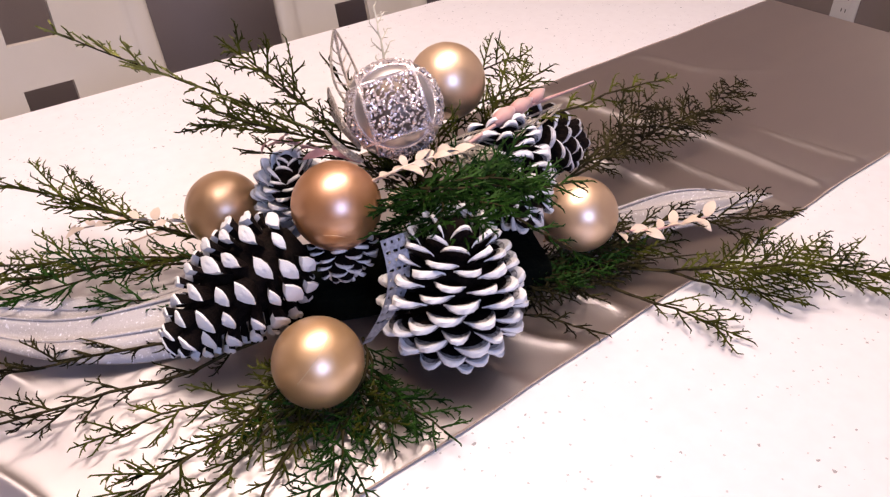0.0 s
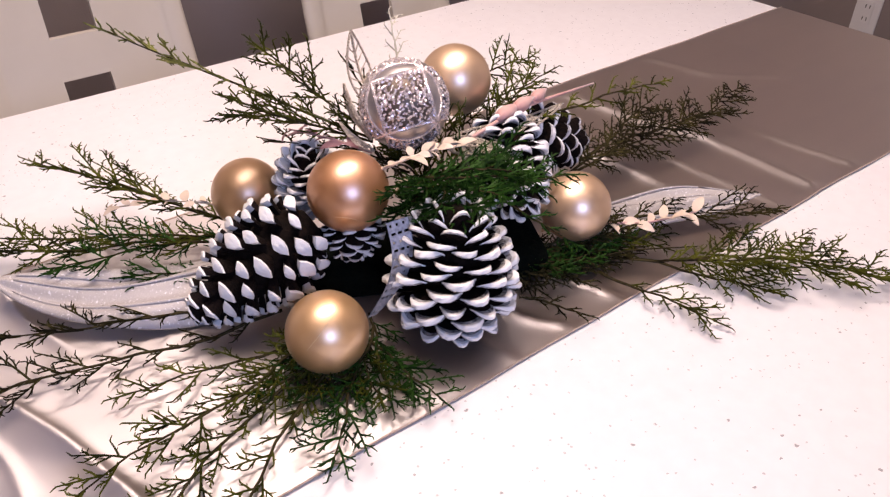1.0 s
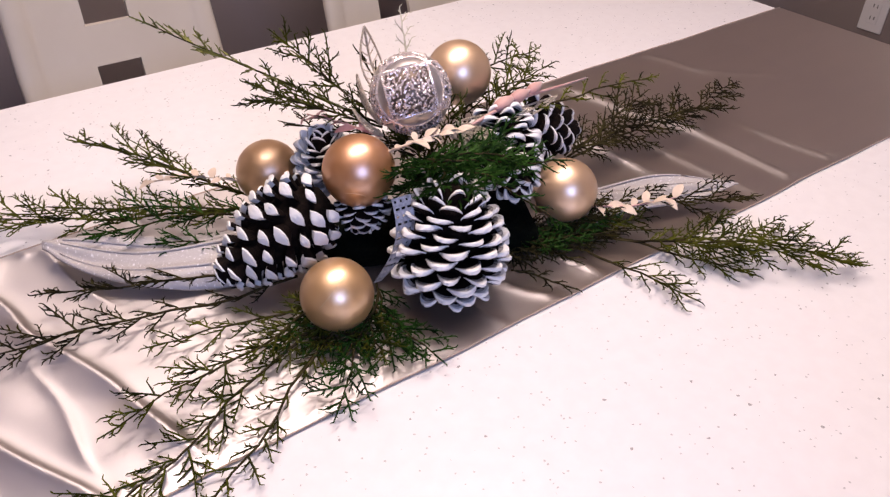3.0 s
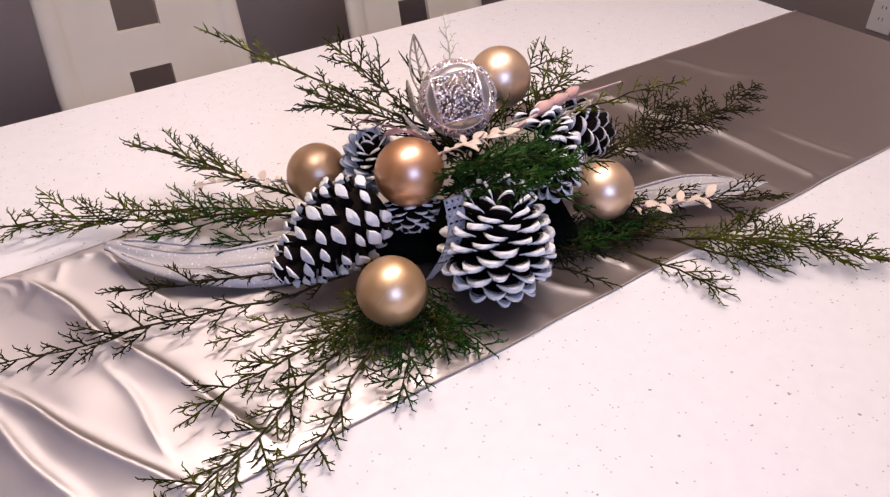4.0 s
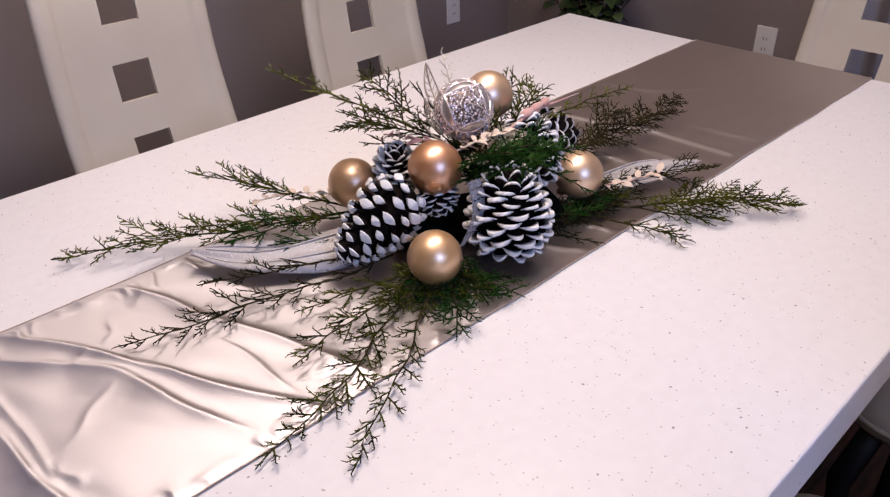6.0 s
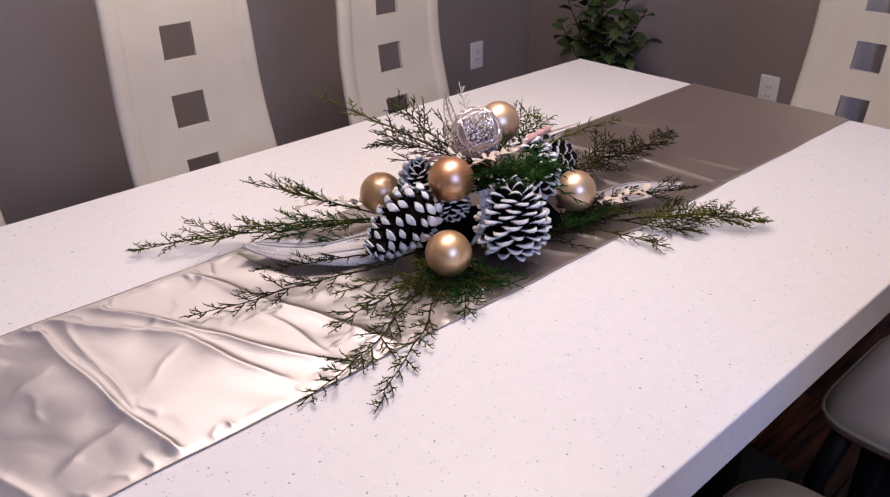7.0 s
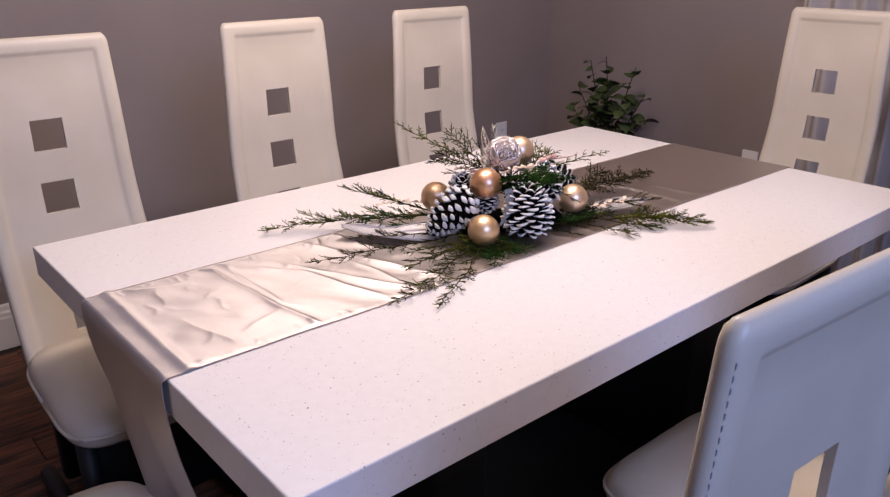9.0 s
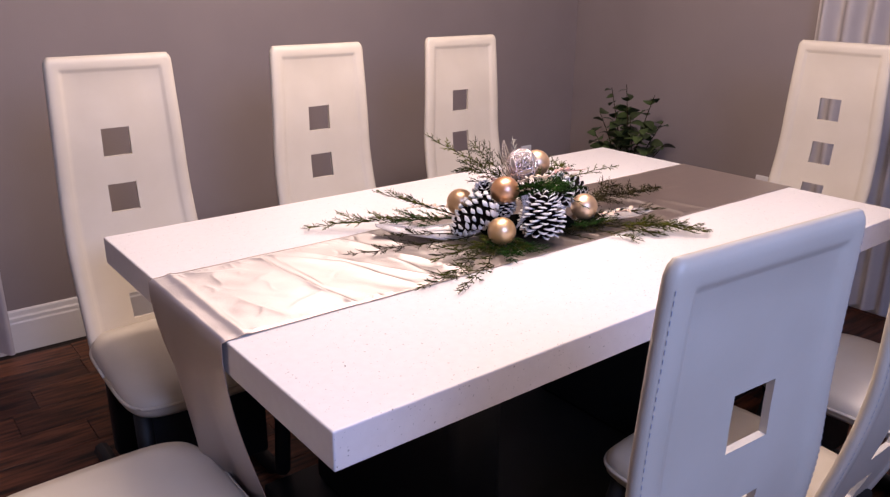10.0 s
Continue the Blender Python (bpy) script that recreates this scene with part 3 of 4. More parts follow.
frosted_leaf(-1, "ribbed frosted white glitter leaf lying on the runner")
frosted_leaf(1, "ribbed frosted white glitter leaf beside a bauble")
# the foam's near-black colour holds the shade inside the greenery
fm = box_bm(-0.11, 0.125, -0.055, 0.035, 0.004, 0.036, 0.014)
foam = thing("floral_foam", bm_mesh("floral_foam", fm, M["foam"], False), "floral foam brick, coloured near black for the shade inside the greenery", "floral foam",
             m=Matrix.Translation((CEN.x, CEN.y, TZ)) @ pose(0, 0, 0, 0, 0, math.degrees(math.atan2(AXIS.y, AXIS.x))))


# ---- pine cones ----
def scale_shape(name, verts, faces, slots, mats):
    me = mesh_from(name, verts, faces, mats, True, slots)
    bm = bmesh.new()
    bm.from_mesh(me)
    bmesh.ops.recalc_face_normals(bm, faces=bm.faces)
    for e in bm.edges:
        if len(e.link_faces) == 2 and e.calc_face_angle(0) > radians(42):
            e.smooth = False
    bm.to_mesh(me)
    bm.free()
    return me


def knob_scale():
    """A closed cone's scale along +y: a dark wedge ending in a broad lozenge face brushed with white."""
    ring = ((-0.5, -0.02), (-0.26, 0.30), (0.0, 0.46), (0.26, 0.30), (0.5, -0.02), (0.27, -0.26), (0.0, -0.36), (-0.27, -0.26))
    rows = [(0.0, 0.40, 0.22), (0.50, 0.66, 0.44), (0.80, 0.92, 0.66), (0.90, 1.0, 0.78), (0.955, 0.93, 0.74), (0.99, 0.55, 0.44), (1.0, 0.20, 0.16)]
    verts, faces, slots = [], [], []
    for y, w, th in rows:
        for x, z in ring:
            verts.append((x * w, y - 0.10 * abs(x) * (y > 0.7) - 0.10 * z * th * (y > 0.7), z * th + 0.06 * max(0, y - 0.5)))
    n = len(ring)
    for r in range(len(rows) - 1):
        for k in range(n):
            q = (k + 1) % n
            faces.append((r * n + k, r * n + q, (r + 1) * n + q, (r + 1) * n + k))
            slots.append(1 if r >= 3 or (r == 2 and k in (0, 1, 2, 3)) else 0)
    faces += [tuple(reversed(range(n))), tuple((len(rows) - 1) * n + k for k in range(n))]
    return scale_shape("scale", verts, faces, slots + [0, 1], [M["scale"], M["snow"]])


def fan_scale(paint, wash):
    """An open cone's scale along +y: a thin cupped fan with a thick round lip; rows from paint on are white, from wash on thinly brushed."""
    ys = (0.0, 0.35, 0.62, 0.78, 0.88, 0.96, 1.0)
    ws = (0.34, 0.56, 0.84, 0.97, 1.0, 0.96, 0.88)
    ths = (0.20, 0.17, 0.14, 0.15, 0.20, 0.22, 0.15)
    xs = (-0.5, -0.4, -0.22, 0.0, 0.22, 0.4, 0.5)
    n, rows = len(xs), len(ys)
    verts, faces, slots = [], [], []
    for layer in (1, -1):
        for y, w, th in zip(ys, ws, ths):
            for x in xs:
                edge = 1 - (2 * x) ** 6
                z = 0.08 * (2 * x) ** 2 * y + 0.05 * y * y + layer * th * 0.5 * (0.25 + 0.75 * edge)
                verts.append((x * w, y - 0.42 * (2 * x) ** 4 * max(0, y - 0.5) - 0.10 * (2 * x) ** 2 * max(0, y - 0.5) + 0.012 * math.cos(9 * x), z))
    m = n * rows
    for r in range(rows - 1):
        for k in range(n - 1):
            a = r * n + k
            faces.append((a, a + 1, a + n + 1, a + n))
            slots.append(1 if r >= paint else 2 if r >= wash else 0)
            faces.append((m + a, m + a + n, m + a + n + 1, m + a + 1))
            slots.append(2 if r >= 5 else 0)
        for k in (0, n - 1):
            a = r * n + k
            faces.append((a, a + n, m + a + n, m + a))
            slots.append(1 if r >= 3 else 0)
    for k in range(n - 1):
        a = (rows - 1) * n + k
        faces.append((a, a + 1, m + a + 1, m + a))
        slots.append(1)
        faces.append((k, k + 1, m + k + 1, m + k))
        slots.append(0)
    return scale_shape("scale", verts, faces, slots, [M["scale"], M["snow"], M["brushed"]])


KNOB, FAN, WHITE_FAN = knob_scale(), fan_scale(4, 3), fan_scale(1, 0)


def pine_cone(base, apex, radius, count, seed, label, widest=0.3, open_angle=38, blunt=0.35, grain=0.44, fat=1.0, shape=FAN, low=-14):
    rng = random.Random(seed)
    base, apex = Vector(base), Vector(apex)
    length = (apex - base).length
    m = Matrix.Translation(base) @ (apex - base).to_track_quat("Z", "Y").to_matrix().to_4x4()
    root = thing("pine_cone", None, label, "pine cone", "pine cones", m=m)

    def profile(t):
        if t < widest:
            return radius * (0.70 + 0.30 * math.sin(t / widest * math.pi / 2))
        return radius * (blunt + (1 - blunt) * math.cos((t - widest) / (1 - widest) * math.pi / 2) ** 0.9)

    pts = [(0, 0, length * t) for t in (0.0, 0.1, 0.3, 0.6, 0.85, 0.97)]
    v, f = tube(pts, [profile(t) * q for t, q in ((0, 0.35), (0.1, 0.55), (0.3, 0.58), (0.6, 0.55), (0.85, 0.5), (0.97, 0.3))], 14)
    part_me("core", mesh_from("core", v, f, [M["core"]], True), root, "dark brown cone core")
    for k in range(count):
        t = (k + 0.5) / count
        w = k * 2.39996 + rng.uniform(-0.06, 0.06)
        r = profile(t)
        tilt = low + (open_angle - low + 8) * t ** 0.8 + rng.uniform(-6, 6)
        tilt = min(82, tilt + max(0, t - 0.8) * 170)
        long = max(0.35 * radius, r * 0.80 / max(0.35, math.cos(radians(min(60, tilt)))))
        wide = grain * radius * (0.55 + 0.45 * r / radius) * rng.uniform(0.78, 1.18) * (84 / count) ** 0.5
        z = length * (0.03 + 0.93 * t) - 0.8 * long * math.sin(radians(tilt))
        place = Matrix.Rotation(w, 4, "Z") @ Matrix.Translation((0, r * 0.20, z)) @ Matrix.Rotation(radians(tilt), 4, "X") @ Matrix.Rotation(rng.uniform(-0.22, 0.22), 4, "Y") @ Matrix.Rotation(rng.uniform(-0.10, 0.10), 4, "Z")
        part_me("scale", shape, root, m=place @ Matrix.Diagonal((wide, long, wide * fat * rng.uniform(0.85, 1.2), 1)))
    return root


LAB = "brown pine cone with white-tipped scales"
pine_cone((0.242, 0.455, 0.838), (0.126, 0.462, 0.783), 0.047, 76, 1, LAB + ", lying on its side", 0.28, 44, 0.22, 0.43, 0.85, KNOB)
pine_cone((0.309, 0.348, 0.764), (0.318, 0.362, 0.874), 0.0575, 100, 2, LAB + ", standing upright", 0.34, 30, 0.44, 0.485, 0.9, FAN, -24)
pine_cone((0.458, 0.470, 0.842), (0.558, 0.440, 0.818), 0.042, 66, 3, LAB + ", lying behind a bauble", 0.35, 44, 0.35, 0.46, 1.1)
pine_cone((0.445, 0.455, 0.866), (0.406, 0.364, 0.824), 0.040, 66, 4, LAB + ", pointing down towards a bauble", 0.35, 42, 0.4, 0.46, 1.1)
pine_cone((0.282, 0.528, 0.800), (0.274, 0.518, 0.872), 0.034, 78, 5, "pine cone with broad whitened scales, standing behind a bauble", 0.4, 46, 0.4, 0.50, 1.0, WHITE_FAN)
pine_cone((0.276, 0.442, 0.846), (0.262, 0.424, 0.806), 0.028, 52, 6, "whitened pine cone hanging apex down beneath a bauble", 0.4, 40, 0.4, 0.46, 1.0, WHITE_FAN)


# ---- baubles ----
def bauble(centre, r, mat, label, aim, seam):
    bm = bmesh.new()
    bmesh.ops.create_uvsphere(bm, u_segments=56, v_segments=32, radius=r)
    d = Vector(aim).normalized()
    m = Matrix.Translation(centre) @ d.to_track_quat("Z", "Y").to_matrix().to_4x4()
    ob = thing("bauble", bm_mesh("bauble", bm, mat, True), label, "bauble", "gold baubles", m=m)
    cap = bmesh.new()
    bmesh.ops.create_cone(cap, cap_ends=True, segments=20, radius1=0.0075, radius2=0.0065, depth=0.008, matrix=Matrix.Translation((0, 0, r + 0.002)))
    cap = part("cap", cap, M["gold"], ob, "ridged gold hanger cap")
    ring = [(0.004 * math.cos(w), 0, r + 0.009 + 0.004 * math.sin(w)) for w in [2 * math.pi * k / 16 for k in range(17)]]
    v, f = tube(ring, [0.0006] * 17, 5)
    part_me("hanger", mesh_from("hanger", v, f, [M["gold"]], True), cap)
    if seam:
        out = Vector((-0.34, -0.66, 0.67)).normalized()
        side = Vector((0.77, -0.64, 0)).normalized()
        above = side.cross(-out).normalized() * -1
        line = []
        for k in range(16):
            t = k / 15
            p, q = seam[0] + (seam[2] - seam[0]) * t + 0.06 * math.sin(math.pi * t), seam[1] + (seam[3] - seam[1]) * t
            d2 = out * math.sqrt(max(0.0, 1 - p * p - q * q)) + side * p + above * q
            line.append(m.inverted() @ (Vector(centre) + d2.normalized() * (r + 0.00002)))
        v, f = tube(line, [0.00022] * 16, 5)
        part_me("seam", mesh_from("seam", v, f, [M["seam"]], True), ob, "fine pale mould seam")
    return ob


bauble((0.203, 0.372, 0.794), 0.0328, M["honey"], "pearly champagne gold bauble resting among juniper", (0.2, 0.5, -0.8), (-0.42, 0.42, 0.22, -0.62))
bauble((0.233, 0.560, 0.816), 0.0335, M["gold"], "pearly gold bauble behind the cones", (0.3, 0.2, -0.9), 0)
bauble((0.269, 0.437, 0.866), 0.0340, M["copper"], "pearly copper-gold bauble resting on a cone", (0.4, 0.3, -0.8), (-0.30, 0.72, 0.22, 0.80))
bauble((0.429, 0.497, 0.900), 0.0338, M["champagne"], "pearly champagne gold bauble at the top", (0, 0.3, -0.9), 0)
bauble((0.473, 0.368, 0.807), 0.0332, M["champagne"], "pearly champagne gold bauble beside a cone", (-0.3, 0.5, -0.7), 0)


def ornament(centre, r):
    bm = bmesh.new()
    bmesh.ops.create_uvsphere(bm, u_segments=48, v_segments=28, radius=r)
    ob = thing("beaded_ornament", bm_mesh("beaded_ornament", bm, M["dark_ball"], True), "silver glittered ball ornament with bead-edged satin windows", "ornament", m=Matrix.Translation(centre))
    out = Vector((-0.48, -0.68, 0.48)).normalized()
    side = Vector((0.80, -0.56, 0.30))
    side = (side - out * side.dot(out)).normalized()
    axes = (out, side, out.cross(side))
    lenses = []
    for i, j, k in ((0, 1, 2), (1, 2, 0), (2, 0, 1)):
        for si, sj in ((1, 1), (1, -1), (-1, 1), (-1, -1)):
            c = (axes[i] * si + axes[j] * sj).normalized()
            lenses.append((c, axes[k], c.cross(axes[k])))
    spots = []
    for c, a, b in lenses:
        for k in range(-13, 14):
            for sgn in (-1, 1):
                spots.append(((c + a * 0.70 * k / 13 + b * sgn * (0.012 + 0.165 * (1 - (k / 13) ** 2))).normalized(), 0.0021))
    for k in range(2600):
        z = 1 - 2 * (k + 0.5) / 2600
        w = k * 2.39996 + random.uniform(-0.09, 0.09)
        p = Vector((math.sqrt(1 - z * z) * math.cos(w), math.sqrt(1 - z * z) * math.sin(w), z))
        free = True
        for c, a, b in lenses:
            d = p.dot(c)
            if d > 0.5 and abs(p.dot(b)) / d < 0.165 * (1 - (p.dot(a) / d / 0.70) ** 2):
                free = False
        if free:
            spots.append((p, random.uniform(0.0007, 0.0021)))
    verts, faces = [], []
    for p, s in spots:
        lean = 0.05 if s == 0.0021 else 0.55
        up_way = (p + Vector((random.uniform(-lean, lean), random.uniform(-lean, lean), random.uniform(-lean, lean)))).normalized()
        a = up_way.orthogonal().normalized()
        b = up_way.cross(a)
        base = len(verts)
        for ring, (rad, up) in enumerate(((1.0, -0.2), (0.75, 0.6), (0.0, 1.0))):
            for k in range(6 if rad else 1):
                w = math.pi * k / 3
                verts.append(p * r + up_way * s * up + s * rad * (math.cos(w) * a + math.sin(w) * b))
        for k in range(6):
            q = (k + 1) % 6
            faces.append((base + k, base + q, base + 6 + q, base + 6 + k))
            faces.append((base + 6 + k, base + 6 + q, base + 12))
    for c, a, b in lenses:
        wv, wf, cols = [], [], 12
        for i in range(cols + 1):
            k = -1 + 2 * i / cols
            for j in range(5):
                q = -1 + 0.5 * j
                wv.append((c + a * 0.68 * k + b * q * 0.170 * (1 - k * k)).normalized() * (r + 0.0003 + 0.0005 * (1 - q * q) * (1 - k * k)))
        for i in range(cols):
            for j in range(4):
                wf.append((i * 5 + j, i * 5 + j + 1, i * 5 + j + 6, i * 5 + j + 5))
        part_me("window", mesh_from("window", wv, wf, [M["silver"]], True), ob, "smooth silver satin lens panel")
    part_me("beadwork", mesh_from("beadwork", verts, faces, [M["bead"]], False), ob, "tiny silver glitter beads", kind="stuff")
    return ob


ornament((0.343, 0.460, 0.914), 0.0375)


# ---- juniper sprigs ----
def sprig(base, tip, spread, seed, label, needle="needle", sag=0.0, roll=0.0, dense=1.0, bare=0.08, fine=0.80):
    """A juniper sprig: a bent stem, side shoots on both sides, branchlets and scale-leaf spikes."""
    rng = random.Random(seed)
    base, tip = Vector(base), Vector(tip)
    d = tip - base
    length = d.length
    fwd = d.normalized()
    lat = fwd.cross(Vector((0, 0, 1))).normalized()
    lat = Matrix.Rotation(roll, 3, fwd) @ lat
    nor = lat.cross(fwd)
    bend = rng.uniform(-0.05, 0.05)

    def stem_at(t):
        return base + d * t + lat * (bend * length * math.sin(math.pi * t) + 0.016 * length * math.sin(9 * t + seed) + 0.007 * length * math.sin(23 * t + 2 * seed)) - Vector((0, 0, 1)) * sag * math.sin(math.pi * t)

    sv, sf = tube([stem_at(t) for t in np.linspace(0, 1, 12).tolist()], list(np.linspace(0.0015, 0.0006, 12)), 6)
    verts, faces = [], []

    def twig(points, r0, r1):
        v, f = tube(points, list(np.linspace(r0, r1, len(points))), 3, len(verts))
        verts.extend(v)
        faces.extend(f)

    floor = TZ + 0.0035

    def clip(p):
        p = Vector(p)
        if p.z < floor:
            p.z = floor + rng.uniform(0, 0.002)
        return p

    def shoot(p, way, size, level):
        """A shoot with branchlets; level 2 bears level 1, level 1 bears spikes."""
        steps = max(3, int(size / 0.0043))
        curve = fwd * rng.uniform(0.15, 0.45) + nor * rng.uniform(-0.12, 0.22)
        pts = [clip(p + way * size * (k / steps) + curve * size * 0.5 * (k / steps) ** 2) for k in range(steps + 1)]
        thick = 0.00125 if level == 2 else 0.00110
        twig(pts, thick * 1.15 * fine, thick * 0.7 * fine)
        side = 1
        for k in range(1, steps + 1):
            q = pts[min(k, steps)]
            along = (pts[k] - pts[k - 1]).normalized()
            side = -side
            axis = nor if rng.random() < 0.75 else lat
            w = (Matrix.Rotation(side * radians(rng.uniform(36, 60)), 3, axis) @ along).normalized()
            if level == 2 and size * (1 - k / (steps + 1)) > 0.010 and rng.random() < 0.9:
                shoot(q, w, max(0.006, size * rng.uniform(0.26, 0.52) * (1.1 - k / steps)), 1)
            elif level >= 1:
                ln = rng.uniform(0.0024, 0.0052)
                twig([q, clip(q + w * ln)], 0.00095 * fine, 0.00045 * fine)

    side = 1
    n = max(6, int(length / 0.0120 * dense))
    for k in range(n):
        t = bare + (1 - bare) * (k + rng.random() * 0.6) / n
        p = stem_at(t)
        side = -side
        env = spread * (0.30 + 0.70 * math.sin(math.pi * min(1, (1.02 - t) * 1.25 + 0.06)) ** 0.8) if t > 0.2 else spread * 0.6
        size = max(0.012, env * rng.uniform(0.55, 1.15) * (0.35 + 0.65 * (1 - t) ** 0.4))
        w = (fwd * rng.uniform(0.50, 0.95) + lat * side * rng.uniform(0.55, 1.0) + nor * rng.uniform(-0.25, 0.45)).normalized()
        shoot(p, w, size, 2)
    shoot(stem_at(0.97), fwd, 0.03 * length ** 0.3, 2)
    ob = thing("juniper_sprig", None, label, "evergreen sprig", "juniper sprigs", m=Matrix.Translation(base))
    part_me("stem", mesh_from("stem", [Vector(v) - base for v in sv], sf, [M["needle_frost" if needle == "needle_frost" else "stem"]], True), ob, "frosted stem" if needle == "needle_frost" else "brown woody stem")
    part_me("foliage", mesh_from("foliage", [v - base for v in verts], faces, [M[needle]], False), ob, "scale-leaf branchlets", kind="stuff")
    return ob


FLAT = "green juniper sprig spreading flat over the runner"
OUT = "green juniper sprig reaching out over the tabletop"
UP = "olive juniper sprig standing up behind the baubles"
sprig((0.22, 0.555, 0.775), (-0.088, 0.757, 0.760), 0.075, 1, OUT, sag=-0.012)
sprig((0.22, 0.560, 0.785), (0.088, 0.708, 0.832), 0.06, 2, OUT, roll=0.3)
sprig((0.22, 0.565, 0.785), (0.128, 0.662, 0.820), 0.06, 40, OUT, roll=0.3, dense=1.3)
sprig((0.22, 0.555, 0.780), (0.05, 0.665, 0.785), 0.055, 41, OUT, dense=1.2)
sprig((0.23, 0.535, 0.782), (0.06, 0.60, 0.785), 0.06, 22, "deep green juniper sprig beside a bauble", "needle_deep")
sprig((0.20, 0.445, 0.768), (-0.112, 0.524, 0.764), 0.050, 3, FLAT, "needle_dry")
sprig((0.18, 0.470, 0.770), (-0.001, 0.537, 0.782), 0.045, 4, FLAT, "needle_dry", roll=0.2)
sprig((0.235, 0.385, 0.772), (-0.095, 0.275, 0.757), 0.055, 5, FLAT, sag=0.005)
sprig((0.235, 0.375, 0.770), (-0.041, 0.212, 0.757), 0.042, 6, OUT, sag=0.004)
sprig((0.23, 0.40, 0.772), (0.000, 0.358, 0.772), 0.060, 7, FLAT, "needle")
sprig((0.22, 0.40, 0.768), (0.060, 0.435, 0.765), 0.040, 8, FLAT, "needle")
sprig((0.24, 0.37, 0.765), (0.248, 0.285, 0.762), 0.045, 9, "deep green juniper sprig beneath a bauble", "needle_deep", dense=1.3)
sprig((0.25, 0.38, 0.768), (0.15, 0.285, 0.760), 0.055, 10, "deep green juniper sprig beneath a bauble", "needle_deep", dense=1.3)
sprig((0.47, 0.330, 0.764), (0.680, 0.156, 0.757), 0.088, 11, OUT, sag=-0.012, bare=0.25, dense=1.2)
sprig((0.50, 0.310, 0.764), (0.605, 0.214, 0.770), 0.06, 43, OUT, "needle", bare=0.2, roll=0.4, dense=1.1)
sprig((0.51, 0.305, 0.764), (0.575, 0.205, 0.757), 0.045, 48, OUT, "needle", bare=0.3)
sprig((0.46, 0.320, 0.764), (0.500, 0.215, 0.757), 0.045, 12, OUT, bare=0.25)
sprig((0.47, 0.370, 0.785), (0.628, 0.256, 0.800), 0.06, 13, "dark olive juniper sprig beside a bauble", "needle_dry")
sprig((0.38, 0.340, 0.762), (0.412, 0.292, 0.757), 0.02, 14, "small dry juniper twig on the runner", "needle_dry", dense=0.7)
sprig((0.54, 0.440, 0.785), (0.924, 0.482, 0.762), 0.055, 15, "olive juniper sprig laid along the satin runner", "needle_dry", sag=-0.02, roll=0.3)
sprig((0.54, 0.440, 0.785), (0.752, 0.440, 0.790), 0.075, 16, "olive juniper sprig laid along the satin runner", "needle_dry", roll=0.5, dense=1.6)
sprig((0.55, 0.445, 0.785), (0.700, 0.470, 0.812), 0.06, 42, "olive juniper sprig laid along the satin runner", "needle_dry", roll=0.4, dense=1.5)
sprig((0.46, 0.455, 0.862), (0.612, 0.400, 0.884), 0.035, 17, "thin green juniper sprig above a cone", "needle", roll=0.3)
sprig((0.42, 0.510, 0.860), (0.600, 0.570, 0.862), 0.05, 18, UP, "needle", roll=0.7)
sprig((0.33, 0.49, 0.872), (0.147, 0.570, 0.988), 0.045, 19, "long pale green juniper sprig rising from the top", "needle_pale", roll=0.5)
sprig((0.33, 0.49, 0.870), (0.225, 0.534, 0.922), 0.065, 20, UP, "needle", roll=0.8, dense=1.9)
sprig((0.33, 0.49, 0.875), (0.252, 0.535, 0.962), 0.055, 29, UP, "needle", roll=0.9, dense=1.7)
sprig((0.33, 0.49, 0.860), (0.262, 0.552, 0.866), 0.04, 21, UP, "needle_dry", roll=0.4)
sprig((0.35, 0.50, 0.88), (0.340, 0.545, 0.922), 0.03, 24, UP, "needle_dry", roll=0.6)
sprig((0.44, 0.375, 0.766), (0.545, 0.318, 0.772), 0.045, 44, "dark juniper sprig packed in as fill for the shade beneath the cones", "needle", dense=2.0, roll=0.3)
sprig((0.42, 0.38, 0.770), (0.500, 0.330, 0.790), 0.040, 45, "dark juniper sprig packed in as fill for the shade beneath the cones", "needle_dry", dense=2.0, roll=0.2)
sprig((0.37, 0.41, 0.868), (0.278, 0.388, 0.884), 0.045, 25, "bright deep green juniper tuft over a cone", "needle_deep", dense=1.6, roll=0.4)
sprig((0.32, 0.40, 0.880), (0.425, 0.338, 0.872), 0.045, 26, "bright deep green juniper tuft over a cone", "needle_deep", dense=1.6, roll=0.3)
sprig((0.33, 0.40, 0.872), (0.392, 0.300, 0.838), 0.030, 27, "bright deep green juniper sprig drooping over a cone", "needle_deep", dense=1.2, sag=-0.012)
sprig((0.31, 0.41, 0.872), (0.385, 0.352, 0.885), 0.050, 31, "bright deep green juniper tuft over a cone", "needle_deep", dense=2.2, roll=0.5)
sprig((0.34, 0.42, 0.870), (0.300, 0.372, 0.886), 0.045, 32, "bright deep green juniper tuft over a cone", "needle_deep", dense=2.2, roll=0.2)
sprig((0.38, 0.41, 0.862), (0.400, 0.360, 0.870), 0.040, 33, "bright deep green juniper tuft over a cone", "needle_deep", dense=2.2, roll=0.2)
sprig((0.26, 0.40, 0.764), (0.215, 0.305, 0.762), 0.055, 34, "deep green juniper sprig beneath a bauble", "needle_deep", dense=1.8)
sprig((0.25, 0.41, 0.764), (0.125, 0.375, 0.764), 0.055, 35, "deep green juniper sprig beneath a bauble", "needle", dense=1.6)
sprig((0.30, 0.43, 0.766), (0.440, 0.345, 0.762), 0.050, 36, "dark juniper sprig packed in as fill for the shade beneath the cones", "needle_dry", dense=1.8)
